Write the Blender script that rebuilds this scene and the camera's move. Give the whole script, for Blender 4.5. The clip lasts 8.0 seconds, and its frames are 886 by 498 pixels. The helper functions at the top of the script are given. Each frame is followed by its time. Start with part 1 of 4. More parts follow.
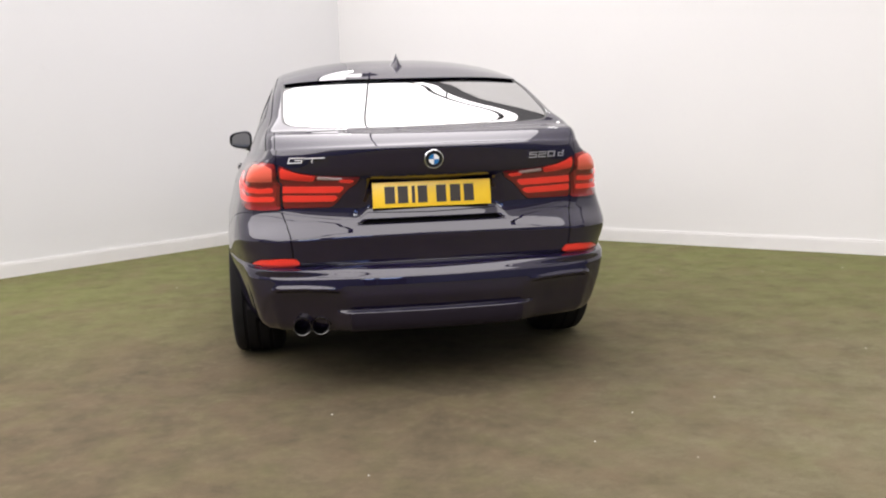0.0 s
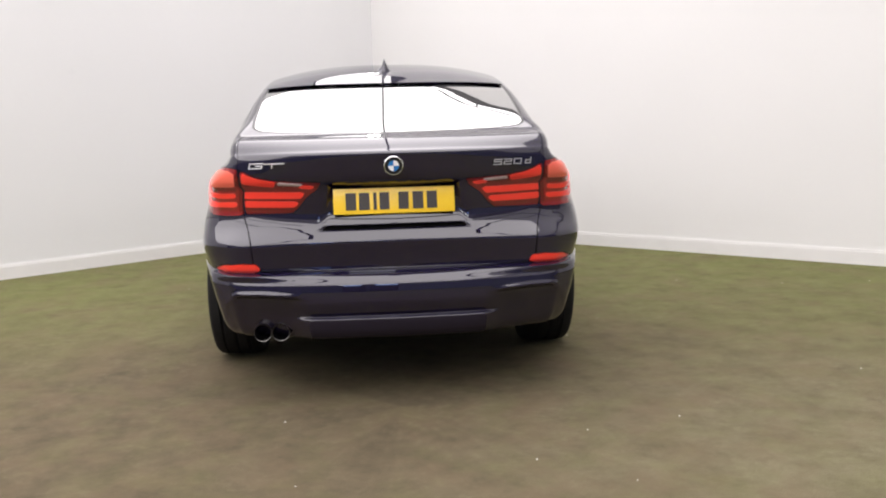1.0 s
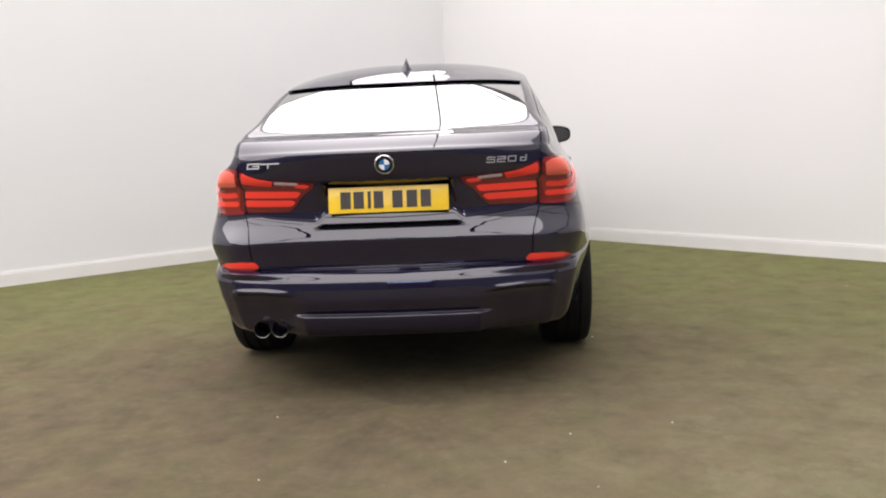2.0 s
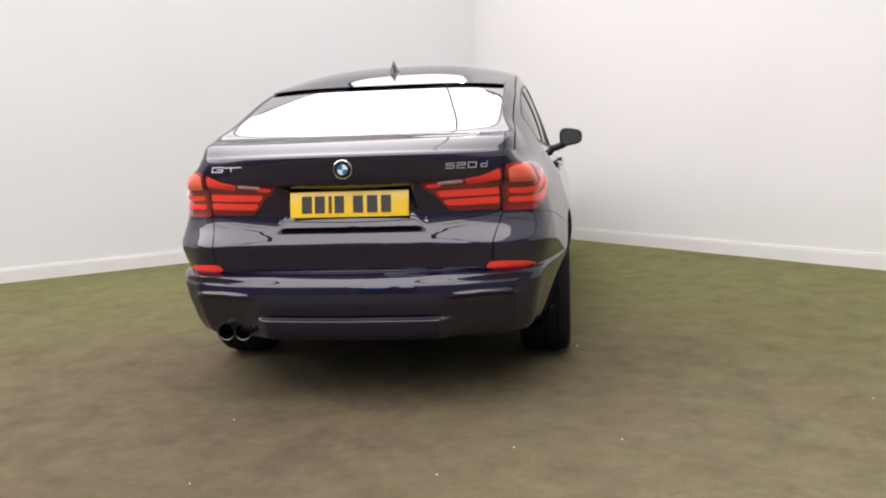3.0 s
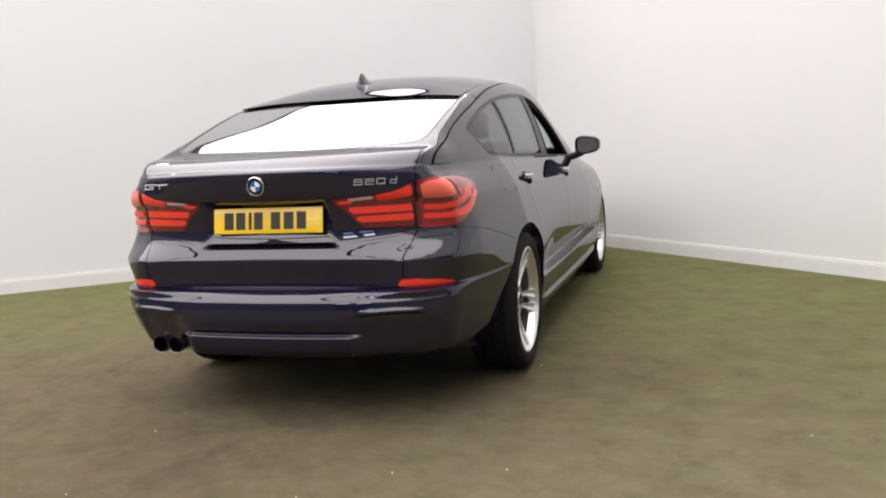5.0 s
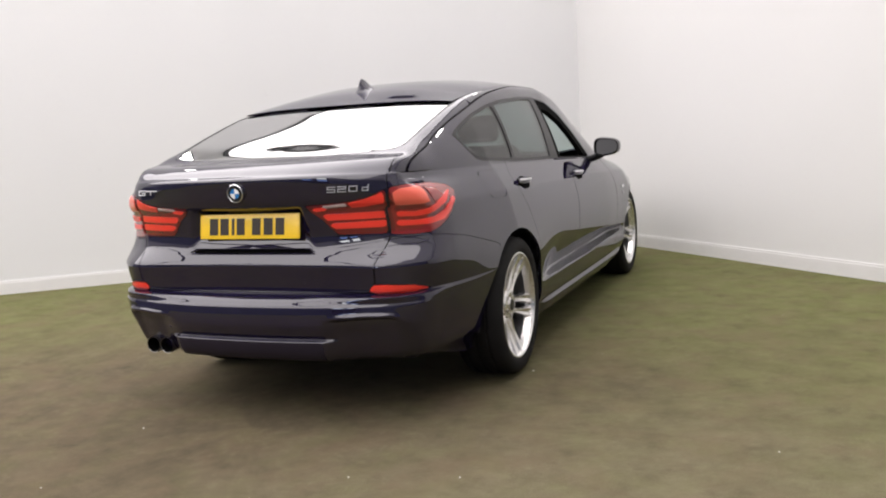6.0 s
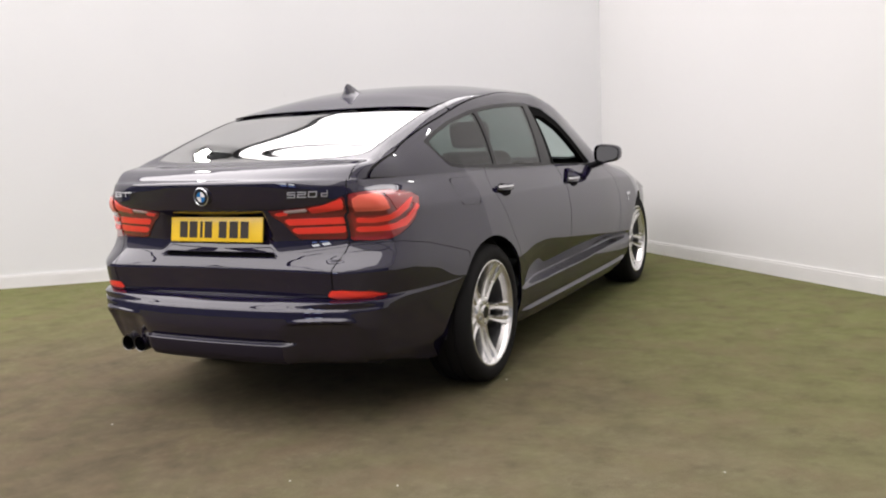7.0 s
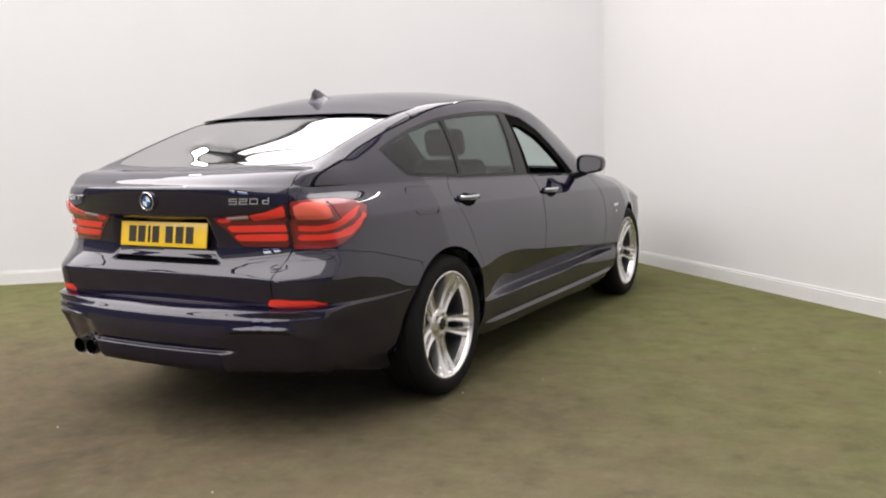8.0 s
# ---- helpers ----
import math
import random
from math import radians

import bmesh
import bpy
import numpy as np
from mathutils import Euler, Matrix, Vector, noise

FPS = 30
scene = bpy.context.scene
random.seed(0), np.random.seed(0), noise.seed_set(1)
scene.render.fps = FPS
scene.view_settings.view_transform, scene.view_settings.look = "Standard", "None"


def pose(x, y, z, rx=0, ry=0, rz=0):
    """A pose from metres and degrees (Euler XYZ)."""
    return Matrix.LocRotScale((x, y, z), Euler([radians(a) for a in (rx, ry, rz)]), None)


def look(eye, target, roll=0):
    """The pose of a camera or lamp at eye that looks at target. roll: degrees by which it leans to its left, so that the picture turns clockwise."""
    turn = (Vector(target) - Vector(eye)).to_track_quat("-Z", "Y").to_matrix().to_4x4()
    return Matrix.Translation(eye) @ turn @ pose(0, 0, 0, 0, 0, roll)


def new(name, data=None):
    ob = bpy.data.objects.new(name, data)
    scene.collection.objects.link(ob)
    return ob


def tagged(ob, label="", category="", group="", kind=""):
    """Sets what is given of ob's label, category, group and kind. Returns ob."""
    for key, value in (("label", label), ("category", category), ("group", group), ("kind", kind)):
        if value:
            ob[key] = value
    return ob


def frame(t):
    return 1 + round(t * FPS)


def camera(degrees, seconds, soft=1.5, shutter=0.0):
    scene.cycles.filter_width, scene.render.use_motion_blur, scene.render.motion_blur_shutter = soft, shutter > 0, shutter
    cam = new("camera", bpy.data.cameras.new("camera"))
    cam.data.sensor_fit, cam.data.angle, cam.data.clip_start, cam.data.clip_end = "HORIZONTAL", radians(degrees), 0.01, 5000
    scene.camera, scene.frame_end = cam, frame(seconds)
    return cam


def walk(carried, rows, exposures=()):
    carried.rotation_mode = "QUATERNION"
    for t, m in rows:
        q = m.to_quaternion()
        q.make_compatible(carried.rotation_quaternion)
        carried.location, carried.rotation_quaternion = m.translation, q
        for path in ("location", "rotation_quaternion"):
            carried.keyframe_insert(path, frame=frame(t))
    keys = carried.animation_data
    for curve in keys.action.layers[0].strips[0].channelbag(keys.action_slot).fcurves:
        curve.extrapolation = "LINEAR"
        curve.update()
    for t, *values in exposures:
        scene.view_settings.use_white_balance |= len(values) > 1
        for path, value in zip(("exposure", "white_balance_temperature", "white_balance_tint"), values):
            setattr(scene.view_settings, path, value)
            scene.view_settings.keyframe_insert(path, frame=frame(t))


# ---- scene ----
cam = camera(53.1, 8.0, soft=2.0)
PATH = [
    (0, (-0.581, -3.693, 1.207), (-0.262, -1.74, 0.912), -1.7),
    (0.5, (-0.345, -3.69, 1.185), (-0.113, -1.723, 0.904), -1.9),
    (1, (-0.096, -3.684, 1.211), (0.06, -1.711, 0.925), -1.5),
    (1.2, (-0.003, -3.682, 1.197), (0.092, -1.704, 0.916), -1.7),
    (2.3, (0.577, -3.66, 1.182), (0.422, -1.685, 0.906), -2.8),
    (2.5, (0.645, -3.636, 1.18), (0.472, -1.663, 0.902), -3.0),
    (3, (0.915, -3.581, 1.2), (0.641, -1.619, 0.923), -2.1),
    (3.5, (1.114, -3.524, 1.208), (0.754, -1.577, 0.93), -2.2),
    (4, (1.407, -3.471, 1.211), (0.942, -1.542, 0.96), -2.9),
    (4.5, (1.649, -3.399, 1.219), (1.094, -1.494, 0.971), -3.5),
    (4.7, (1.731, -3.345, 1.2), (1.165, -1.443, 0.951), -3.3),
    (5.8, (2.2, -3.186, 1.247), (1.465, -1.347, 0.97), -3.2),
    (6, (2.295, -3.15, 1.239), (1.526, -1.322, 0.98), -3.3),
    (6.5, (2.548, -3.072, 1.259), (1.712, -1.273, 0.999), -2.4),
    (7, (2.664, -2.98, 1.253), (1.783, -1.203, 0.999), -2.5),
    (7.5, (2.793, -2.856, 1.245), (1.871, -1.099, 0.995), -2.6),
    (8, (2.967, -2.74, 1.263), (2.019, -0.996, 1.02), -1.4),
]
walk(cam, [(t, look(eye, target, roll)) for t, eye, target, roll in PATH], [(0, 0.03), (2.5, -0.02), (8, -0.05)])

# ---- light ----
WALL_W, WALL_E, ROOF = 3.85, 4.48, 7.2          # heights of the two partitions and of the hall roof, metres
world = bpy.data.worlds.new("world")
scene.world = world
world.use_nodes = True
world.node_tree.nodes["Background"].inputs[0].default_value = (0.75, 0.82, 0.9, 1)
world.node_tree.nodes["Background"].inputs[1].default_value = 0.3
WALL_S = 2.2
ROOF_GLOW = 4.1          # translucent roof sheets under daylight
scene.view_settings.exposure = 0.0


# ---- materials ----
def mat(name, color, rough=0.5, metal=0.0, coat=0.0, coat_rough=0.03, spec=0.5):
    m = bpy.data.materials.new(name)
    m.use_nodes = True
    b = m.node_tree.nodes["Principled BSDF"]
    b.inputs["Base Color"].default_value = (*color, 1)
    b.inputs["Roughness"].default_value = rough
    b.inputs["Metallic"].default_value = metal
    b.inputs["Coat Weight"].default_value = coat
    b.inputs["Coat Roughness"].default_value = coat_rough
    b.inputs["Specular IOR Level"].default_value = spec
    return m


def node(m, kind, **inputs):
    n = m.node_tree.nodes.new(kind)
    for k, v in inputs.items():
        n.inputs[k.replace("_", " ")].default_value = v
    return n


def link(m, a, b):
    m.node_tree.links.new(a, b)


def coords(m, scale=(1, 1, 1)):
    t = node(m, "ShaderNodeTexCoord")
    p = node(m, "ShaderNodeMapping")
    p.inputs["Scale"].default_value = scale
    link(m, t.outputs["Object"], p.inputs["Vector"])
    return p.outputs["Vector"]


def noise_of(m, vec, scale, detail=4.0, rough=0.55):
    n = node(m, "ShaderNodeTexNoise", Scale=scale, Detail=detail, Roughness=rough)
    link(m, vec, n.inputs["Vector"])
    return n.outputs["Fac"]


def ramp(m, fac, stops):
    r = node(m, "ShaderNodeValToRGB")
    e = r.color_ramp.elements
    while len(e) < len(stops):
        e.new(0.5)
    for el, (p, c) in zip(e, stops):
        el.position = p
        el.color = (*c, 1) if len(c) == 3 else c
    link(m, fac, r.inputs["Fac"])
    return r.outputs["Color"]


def mixed(m, fac, a, b, blend="MIX"):
    x = node(m, "ShaderNodeMix")
    x.data_type, x.blend_type = "RGBA", blend
    if isinstance(fac, float):
        x.inputs[0].default_value = fac
    else:
        link(m, fac, x.inputs[0])
    for s, v in ((6, a), (7, b)):
        if isinstance(v, tuple):
            x.inputs[s].default_value = (*v, 1)
        else:
            link(m, v, x.inputs[s])
    return x.outputs[2]


def bump(m, height, strength, distance):
    b = node(m, "ShaderNodeBump", Strength=strength, Distance=distance)
    link(m, height, b.inputs["Height"])
    link(m, b.outputs["Normal"], m.node_tree.nodes["Principled BSDF"].inputs["Normal"])


def base(m):
    return m.node_tree.nodes["Principled BSDF"].inputs


def rough_varied(m, scale, lo, hi):
    v = coords(m)
    r = node(m, "ShaderNodeMapRange")
    r.inputs["To Min"].default_value, r.inputs["To Max"].default_value = lo, hi
    link(m, noise_of(m, v, scale), r.inputs["Value"])
    link(m, r.outputs["Result"], base(m)["Roughness"])


PAINT = mat("navy_metallic_paint", (0.010, 0.007, 0.024), 0.6, 0.0, 1.0, 0.008, 0.0)
PAINT.node_tree.nodes["Principled BSDF"].inputs["Coat IOR"].default_value = 1.70
v = coords(PAINT)
link(PAINT, mixed(PAINT, noise_of(PAINT, v, 900.0, 2.0), (0.0058, 0.0041, 0.0142), (0.0095, 0.0068, 0.0262)), base(PAINT)["Base Color"])
GAP = mat("dark_shell", (0.020, 0.018, 0.020), 0.8)
BLACK_GLOSS = mat("black_gloss_trim", (0.008, 0.008, 0.009), 0.3, 0, 0.0, spec=0.25)
rough_varied(BLACK_GLOSS, 14, 0.25, 0.4)
# near-black: soot in the bores, shade painted into grip slot and handle cups
SOOT_SHADE = mat("soot_shade_black", (0.003, 0.003, 0.003), 0.9, spec=0.05)
MATT_DARK = mat("satin_dark_bumper_paint", (0.0095, 0.0068, 0.0170), 0.5, 0.0, 1.0, 0.06, 0.0)
MATT_DARK.node_tree.nodes["Principled BSDF"].inputs["Coat IOR"].default_value = 1.66
SILVER_DULL = mat("dull_silver_letter", (0.50, 0.50, 0.52), 0.35, 0.4)
SILVER = mat("satin_silver_letter", (0.82, 0.82, 0.83), 0.35, 0.35)
BLACK_PLASTIC = mat("black_plastic", (0.0150, 0.0115, 0.0190), 0.45, spec=0.2)
rough_varied(BLACK_PLASTIC, 60, 0.35, 0.55)
RUBBER = mat("tyre_rubber", (0.016, 0.015, 0.015), 0.85, spec=0.2)
v = coords(RUBBER)
link(RUBBER, mixed(RUBBER, noise_of(RUBBER, v, 9.0), (0.006, 0.006, 0.006), (0.013, 0.012, 0.012)), base(RUBBER)["Base Color"])
bump(RUBBER, noise_of(RUBBER, v, 120.0), 0.15, 0.002)
CHROME = mat("chrome", (0.80, 0.80, 0.82), 0.08, 1.0)
rough_varied(CHROME, 30, 0.05, 0.14)
PIPE = mat("sooted_chrome", (0.16, 0.155, 0.15), 0.25, 1.0)
rough_varied(PIPE, 40, 0.18, 0.4)
ALLOY = mat("silver_alloy", (0.80, 0.79, 0.78), 0.25, 0.85, 0.5, 0.05)
rough_varied(ALLOY, 20, 0.18, 0.32)
# wheel alloy again, darkened to carry the shade inside the rim
ALLOY_SHADED = mat("shaded_alloy_barrel", (0.05, 0.05, 0.053), 0.5, 0.5)
STEEL = mat("brake_steel", (0.35, 0.34, 0.33), 0.35, 1.0)
RED_LENS = mat("red_lens", (0.23, 0.012, 0.012), 0.22, 0, 1.0, 0.02)
RED_BAR = mat("bright_red_light_bar", (0.84, 0.038, 0.024), 0.3, 0, 0.7, 0.04)
RED_DEEP = mat("deep_red_lens", (0.145, 0.008, 0.009), 0.2, 0, 1.0, 0.02)
# red lens paled towards orange, the ceiling's reflection put into its colour
RED_TOP = mat("red_lens_with_ceiling_sheen", (0.84, 0.140, 0.090), 0.3, 0, 0.8, 0.03)
CLEAR_BAR = mat("clear_grey_indicator_strip", (0.60, 0.50, 0.49), 0.25, 0.2, 1.0, 0.02)
YELLOW = mat("yellow_reflective_plate", (0.86, 0.56, 0.02), 0.35, 0, 0.5, 0.1)
v = coords(YELLOW)
link(YELLOW, mixed(YELLOW, noise_of(YELLOW, v, 25.0), (0.84, 0.53, 0.015), (0.90, 0.60, 0.03)), base(YELLOW)["Base Color"])
INK = mat("dark_plate_ink", (0.030, 0.022, 0.015), 0.4)
BLUE = mat("light_blue_enamel", (0.02, 0.16, 0.42), 0.2, 0, 1.0)
WHITE_ENAMEL = mat("white_enamel", (0.8, 0.8, 0.8), 0.2, 0, 1.0)
CLOTH = mat("dark_leather", (0.018, 0.017, 0.017), 0.5)
v = coords(CLOTH)
bump(CLOTH, noise_of(CLOTH, v, 150.0), 0.2, 0.002)


def glass(name, tint, clear, face):
    """A pane: tinted see-through glass under a mirror gloss that grows from its straight-on value to full at grazing view."""
    m = bpy.data.materials.new(name)
    m.use_nodes = True
    nt = m.node_tree
    nt.nodes.remove(nt.nodes["Principled BSDF"])
    tr = node(m, "ShaderNodeBsdfTransparent", Color=(*(c * clear for c in tint), 1))
    gl = node(m, "ShaderNodeBsdfGlossy", Roughness=0.012)
    lw = node(m, "ShaderNodeLayerWeight", Blend=0.5)
    pw = node(m, "ShaderNodeMath")
    pw.operation = "POWER"
    link(m, lw.outputs["Facing"], pw.inputs[0])
    pw.inputs[1].default_value = 5.0
    mr = node(m, "ShaderNodeMapRange")
    mr.inputs["To Min"].default_value = face
    link(m, pw.outputs[0], mr.inputs["Value"])
    mx = node(m, "ShaderNodeMixShader")
    link(m, mr.outputs["Result"], mx.inputs[0])
    link(m, tr.outputs[0], mx.inputs[1])
    link(m, gl.outputs[0], mx.inputs[2])
    link(m, mx.outputs[0], nt.nodes["Material Output"].inputs[0])
    return m


GLASS_CLEAR = glass("clear_glass", (0.80, 0.93, 0.90), 0.80, 0.06)
GLASS_TINT = glass("privacy_glass", (0.78, 0.94, 0.90), 0.26, 0.06)
GLASS_REAR = glass("coated_rear_glass", (0.80, 0.88, 0.88), 0.09, 0.58)
MIRROR = mat("mirror_glass", (0.36, 0.36, 0.37), 0.04, 1.0)

# for the unseen outer walls added round the hall
HALLWALL = mat("pale_grey_hall_cladding", (0.26, 0.26, 0.27), 0.6)
v = coords(HALLWALL)
link(HALLWALL, mixed(HALLWALL, noise_of(HALLWALL, v, 0.5), (0.23, 0.23, 0.24), (0.30, 0.30, 0.31)), base(HALLWALL)["Base Color"])


def wall_paint(name, lo, hi):
    """Rolled emulsion: faint cloudiness, roller stipple and a few scuffs."""
    m = mat(name, lo, 0.6)
    v = coords(m)
    big, fine = noise_of(m, v, 0.8, 3), noise_of(m, v, 60.0, 6, 0.7)
    scuff = ramp(m, noise_of(m, v, 2.6, 8, 0.72), [(0.66, (0, 0, 0)), (0.80, (1, 1, 1))])
    col = mixed(m, big, lo, hi)
    link(m, mixed(m, scuff, col, tuple(c * 0.93 for c in lo)), base(m)["Base Color"])
    bump(m, fine, 0.06, 0.003)
    return m


WALL = wall_paint("white_painted_wall", (0.655, 0.65, 0.64), (0.695, 0.687, 0.675))
WALL_GREY = wall_paint("greyish_white_wall", (0.662, 0.662, 0.662), (0.702, 0.700, 0.698))
SKIRT = mat("white_gloss_skirting", (0.82, 0.81, 0.80), 0.3)
v = coords(SKIRT)
link(SKIRT, mixed(SKIRT, noise_of(SKIRT, v, 5.0, 6), (0.66, 0.65, 0.64), (0.74, 0.73, 0.72)), base(SKIRT)["Base Color"])
CRUMB = mat("pale_crumb", (0.45, 0.43, 0.38), 0.8)
DARK_METAL = mat("dark_steel", (0.05, 0.05, 0.052), 0.5, 0.5)
# for the unseen walls added behind the camera, toned for the car's reflections
BACKWALL = mat("grey_blue_cladding", (0.11, 0.125, 0.165), 0.6)
v = coords(BACKWALL)
link(BACKWALL, mixed(BACKWALL, noise_of(BACKWALL, v, 1.2), (0.085, 0.10, 0.14), (0.13, 0.15, 0.19)), base(BACKWALL)["Base Color"])

TURF = mat("worn_green_turf", (0.09, 0.10, 0.03), 0.95, spec=0.15)
v = coords(TURF)
wear = noise_of(TURF, v, 0.75, 5, 0.62)
blot = noise_of(TURF, v, 4.5, 9, 0.72)
tuft = noise_of(TURF, v, 150.0, 3, 0.7)
# browner, darker pile round a spot behind the car, greener towards the walls
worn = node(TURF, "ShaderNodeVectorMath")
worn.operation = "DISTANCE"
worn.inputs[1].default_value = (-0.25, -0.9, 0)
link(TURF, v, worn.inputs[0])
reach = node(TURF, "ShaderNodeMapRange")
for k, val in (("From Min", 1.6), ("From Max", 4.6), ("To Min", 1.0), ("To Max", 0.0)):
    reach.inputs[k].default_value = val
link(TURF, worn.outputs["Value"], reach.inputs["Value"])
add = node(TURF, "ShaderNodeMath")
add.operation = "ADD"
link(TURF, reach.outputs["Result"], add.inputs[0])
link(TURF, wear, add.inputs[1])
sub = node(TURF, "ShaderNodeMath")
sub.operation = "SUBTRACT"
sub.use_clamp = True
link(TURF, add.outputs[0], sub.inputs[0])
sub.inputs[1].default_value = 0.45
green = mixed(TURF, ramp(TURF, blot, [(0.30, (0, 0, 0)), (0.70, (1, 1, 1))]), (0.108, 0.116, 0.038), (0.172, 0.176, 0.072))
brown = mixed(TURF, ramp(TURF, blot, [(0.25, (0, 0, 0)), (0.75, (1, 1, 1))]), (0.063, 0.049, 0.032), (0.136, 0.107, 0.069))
# paler pile fading out round a spot beside the car
pale = node(TURF, "ShaderNodeVectorMath")
pale.operation = "DISTANCE"
pale.inputs[1].default_value = (2.4, -1.4, 0)
link(TURF, v, pale.inputs[0])
near = node(TURF, "ShaderNodeMapRange")
for k, val in (("From Min", 0.6), ("From Max", 2.6), ("To Min", 0.75), ("To Max", 0.0)):
    near.inputs[k].default_value = val
link(TURF, pale.outputs["Value"], near.inputs["Value"])
flat = mixed(TURF, ramp(TURF, blot, [(0.30, (0, 0, 0)), (0.70, (1, 1, 1))]), (0.130, 0.120, 0.066), (0.225, 0.205, 0.128))
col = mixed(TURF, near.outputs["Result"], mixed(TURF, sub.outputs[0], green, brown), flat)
col = mixed(TURF, ramp(TURF, tuft, [(0.3, (0, 0, 0)), (0.7, (1, 1, 1))]), mixed(TURF, 0.35, col, (0.04, 0.04, 0.015)), col)
# trodden clumps, straw-coloured bits and small dark patches
clump = ramp(TURF, noise_of(TURF, v, 17.0, 7, 0.72), [(0.50, (0, 0, 0)), (0.72, (1, 1, 1))])
where = ramp(TURF, noise_of(TURF, v, 2.2, 4, 0.6), [(0.35, (0.10, 0.10, 0.10)), (0.65, (0.50, 0.50, 0.50))])
col = mixed(TURF, mixed(TURF, 1.0, clump, where, "MULTIPLY"), col, (0.170, 0.152, 0.090))
dark = ramp(TURF, noise_of(TURF, v, 6.0, 6, 0.7), [(0.52, (0, 0, 0)), (0.72, (0.45, 0.45, 0.45))])
col = mixed(TURF, dark, col, (0.050, 0.042, 0.024))
# patches of reddish dirt and of greener pile, a hand to a foot across
dirt = ramp(TURF, noise_of(TURF, v, 2.7, 8, 0.66), [(0.46, (0, 0, 0)), (0.64, (0.42, 0.42, 0.42))])
col = mixed(TURF, dirt, col, (0.128, 0.093, 0.058))
moss = ramp(TURF, noise_of(TURF, v, 3.6, 8, 0.66), [(0.47, (0, 0, 0)), (0.66, (0.22, 0.22, 0.22))])
col = mixed(TURF, moss, col, (0.132, 0.136, 0.055))
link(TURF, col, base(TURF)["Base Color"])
bump(TURF, tuft, 0.5, 0.01)


def glow(name, color, strength):
    m = bpy.data.materials.new(name)
    m.use_nodes = True
    m.node_tree.nodes.remove(m.node_tree.nodes["Principled BSDF"])
    e = m.node_tree.nodes.new("ShaderNodeEmission")
    e.inputs[0].default_value = (*color, 1)
    e.inputs[1].default_value = strength
    link(m, e.outputs[0], m.node_tree.nodes["Material Output"].inputs[0])
    return m


GLOW = glow("translucent_roof_sheet", (1.0, 0.945, 0.95), ROOF_GLOW)
# eastern sheets at a quarter of the glow
GLOW_DIM = glow("dim_roof_sheet", (1.0, 0.945, 0.95), ROOF_GLOW * 0.25)
GLOW_BLUE = glow("daylit_door_glass", (0.30, 0.46, 1.0), 4.5)
GLOW_WHITE = glow("daylit_fanlight", (0.95, 0.97, 1.0), 9.0)
LAMP_WHITE = glow("lamp_tube", (1.0, 0.98, 0.95), 40.0)


# ---- mesh helpers ----
def finish(name, bm, material, smooth=True):
    me = bpy.data.meshes.new(name)
    bmesh.ops.recalc_face_normals(bm, faces=bm.faces[:])
    bm.to_mesh(me)
    bm.free()
    if smooth:
        me.polygons.foreach_set("use_smooth", [True] * len(me.polygons))
        me.set_sharp_from_angle(angle=radians(35))
    me.materials.append(material)
    return new(name, me)


def part(name, bm, material, parent, label="", smooth=True):
    ob = finish(name, bm, material, smooth)
    ob.parent = parent
    return tagged(ob, label)


def box(bm, x0, y0, z0, x1, y1, z1, bevel=0.0, seg=2):
    r = bmesh.ops.create_cube(bm, size=1.0)
    vs = r["verts"]
    bmesh.ops.scale(bm, vec=(x1 - x0, y1 - y0, z1 - z0), verts=vs)
    bmesh.ops.translate(bm, vec=((x0 + x1) / 2, (y0 + y1) / 2, (z0 + z1) / 2), verts=vs)
    if bevel:
        es = list({e for w in vs for e in w.link_edges})
        bmesh.ops.bevel(bm, geom=es, offset=bevel, segments=seg, profile=0.5, affect="EDGES")


def lathe(bm, profile, n=48, axis="x", at=(0, 0, 0), closed=False):
    """Turns a profile of (along, radius) round an axis."""
    rings = []
    for a, r in profile:
        ring = []
        for i in range(n):
            t = 2 * math.pi * i / n
            c, s = r * math.cos(t), r * math.sin(t)
            p = {"x": (a, c, s), "y": (c, a, s), "z": (c, s, a)}[axis]
            ring.append(bm.verts.new((p[0] + at[0], p[1] + at[1], p[2] + at[2])))
        rings.append(ring)
    pairs = list(zip(rings, rings[1:])) + ([(rings[-1], rings[0])] if closed else [])
    for r0, r1 in pairs:
        for i in range(n):
            bm.faces.new((r0[i], r0[(i + 1) % n], r1[(i + 1) % n], r1[i]))
    return rings


def tube(bm, pts, r, n=8):
    rings = []
    for i, p in enumerate(pts):
        d = Vector(pts[min(i + 1, len(pts) - 1)]) - Vector(pts[max(i - 1, 0)])
        q = d.to_track_quat("Z", "Y")
        rings.append([bm.verts.new(Vector(p) + q @ Vector((r * math.cos(2 * math.pi * k / n), r * math.sin(2 * math.pi * k / n), 0))) for k in range(n)])
    for a, b in zip(rings, rings[1:]):
        for k in range(n):
            bm.faces.new((a[k], a[(k + 1) % n], b[(k + 1) % n], b[k]))
    bm.faces.new(rings[0])
    bm.faces.new(rings[-1])


# ---- room ----
KX, KY = -0.027, 6.413
LEFT, RIGHT = Vector((-0.775, -0.632, 0)), Vector((0.737, -0.676, 0))
RUN = 11.0
K = Vector((KX, KY, 0))
PL, PR = K + LEFT * RUN, K + RIGHT * RUN
PB = PL + PR - K


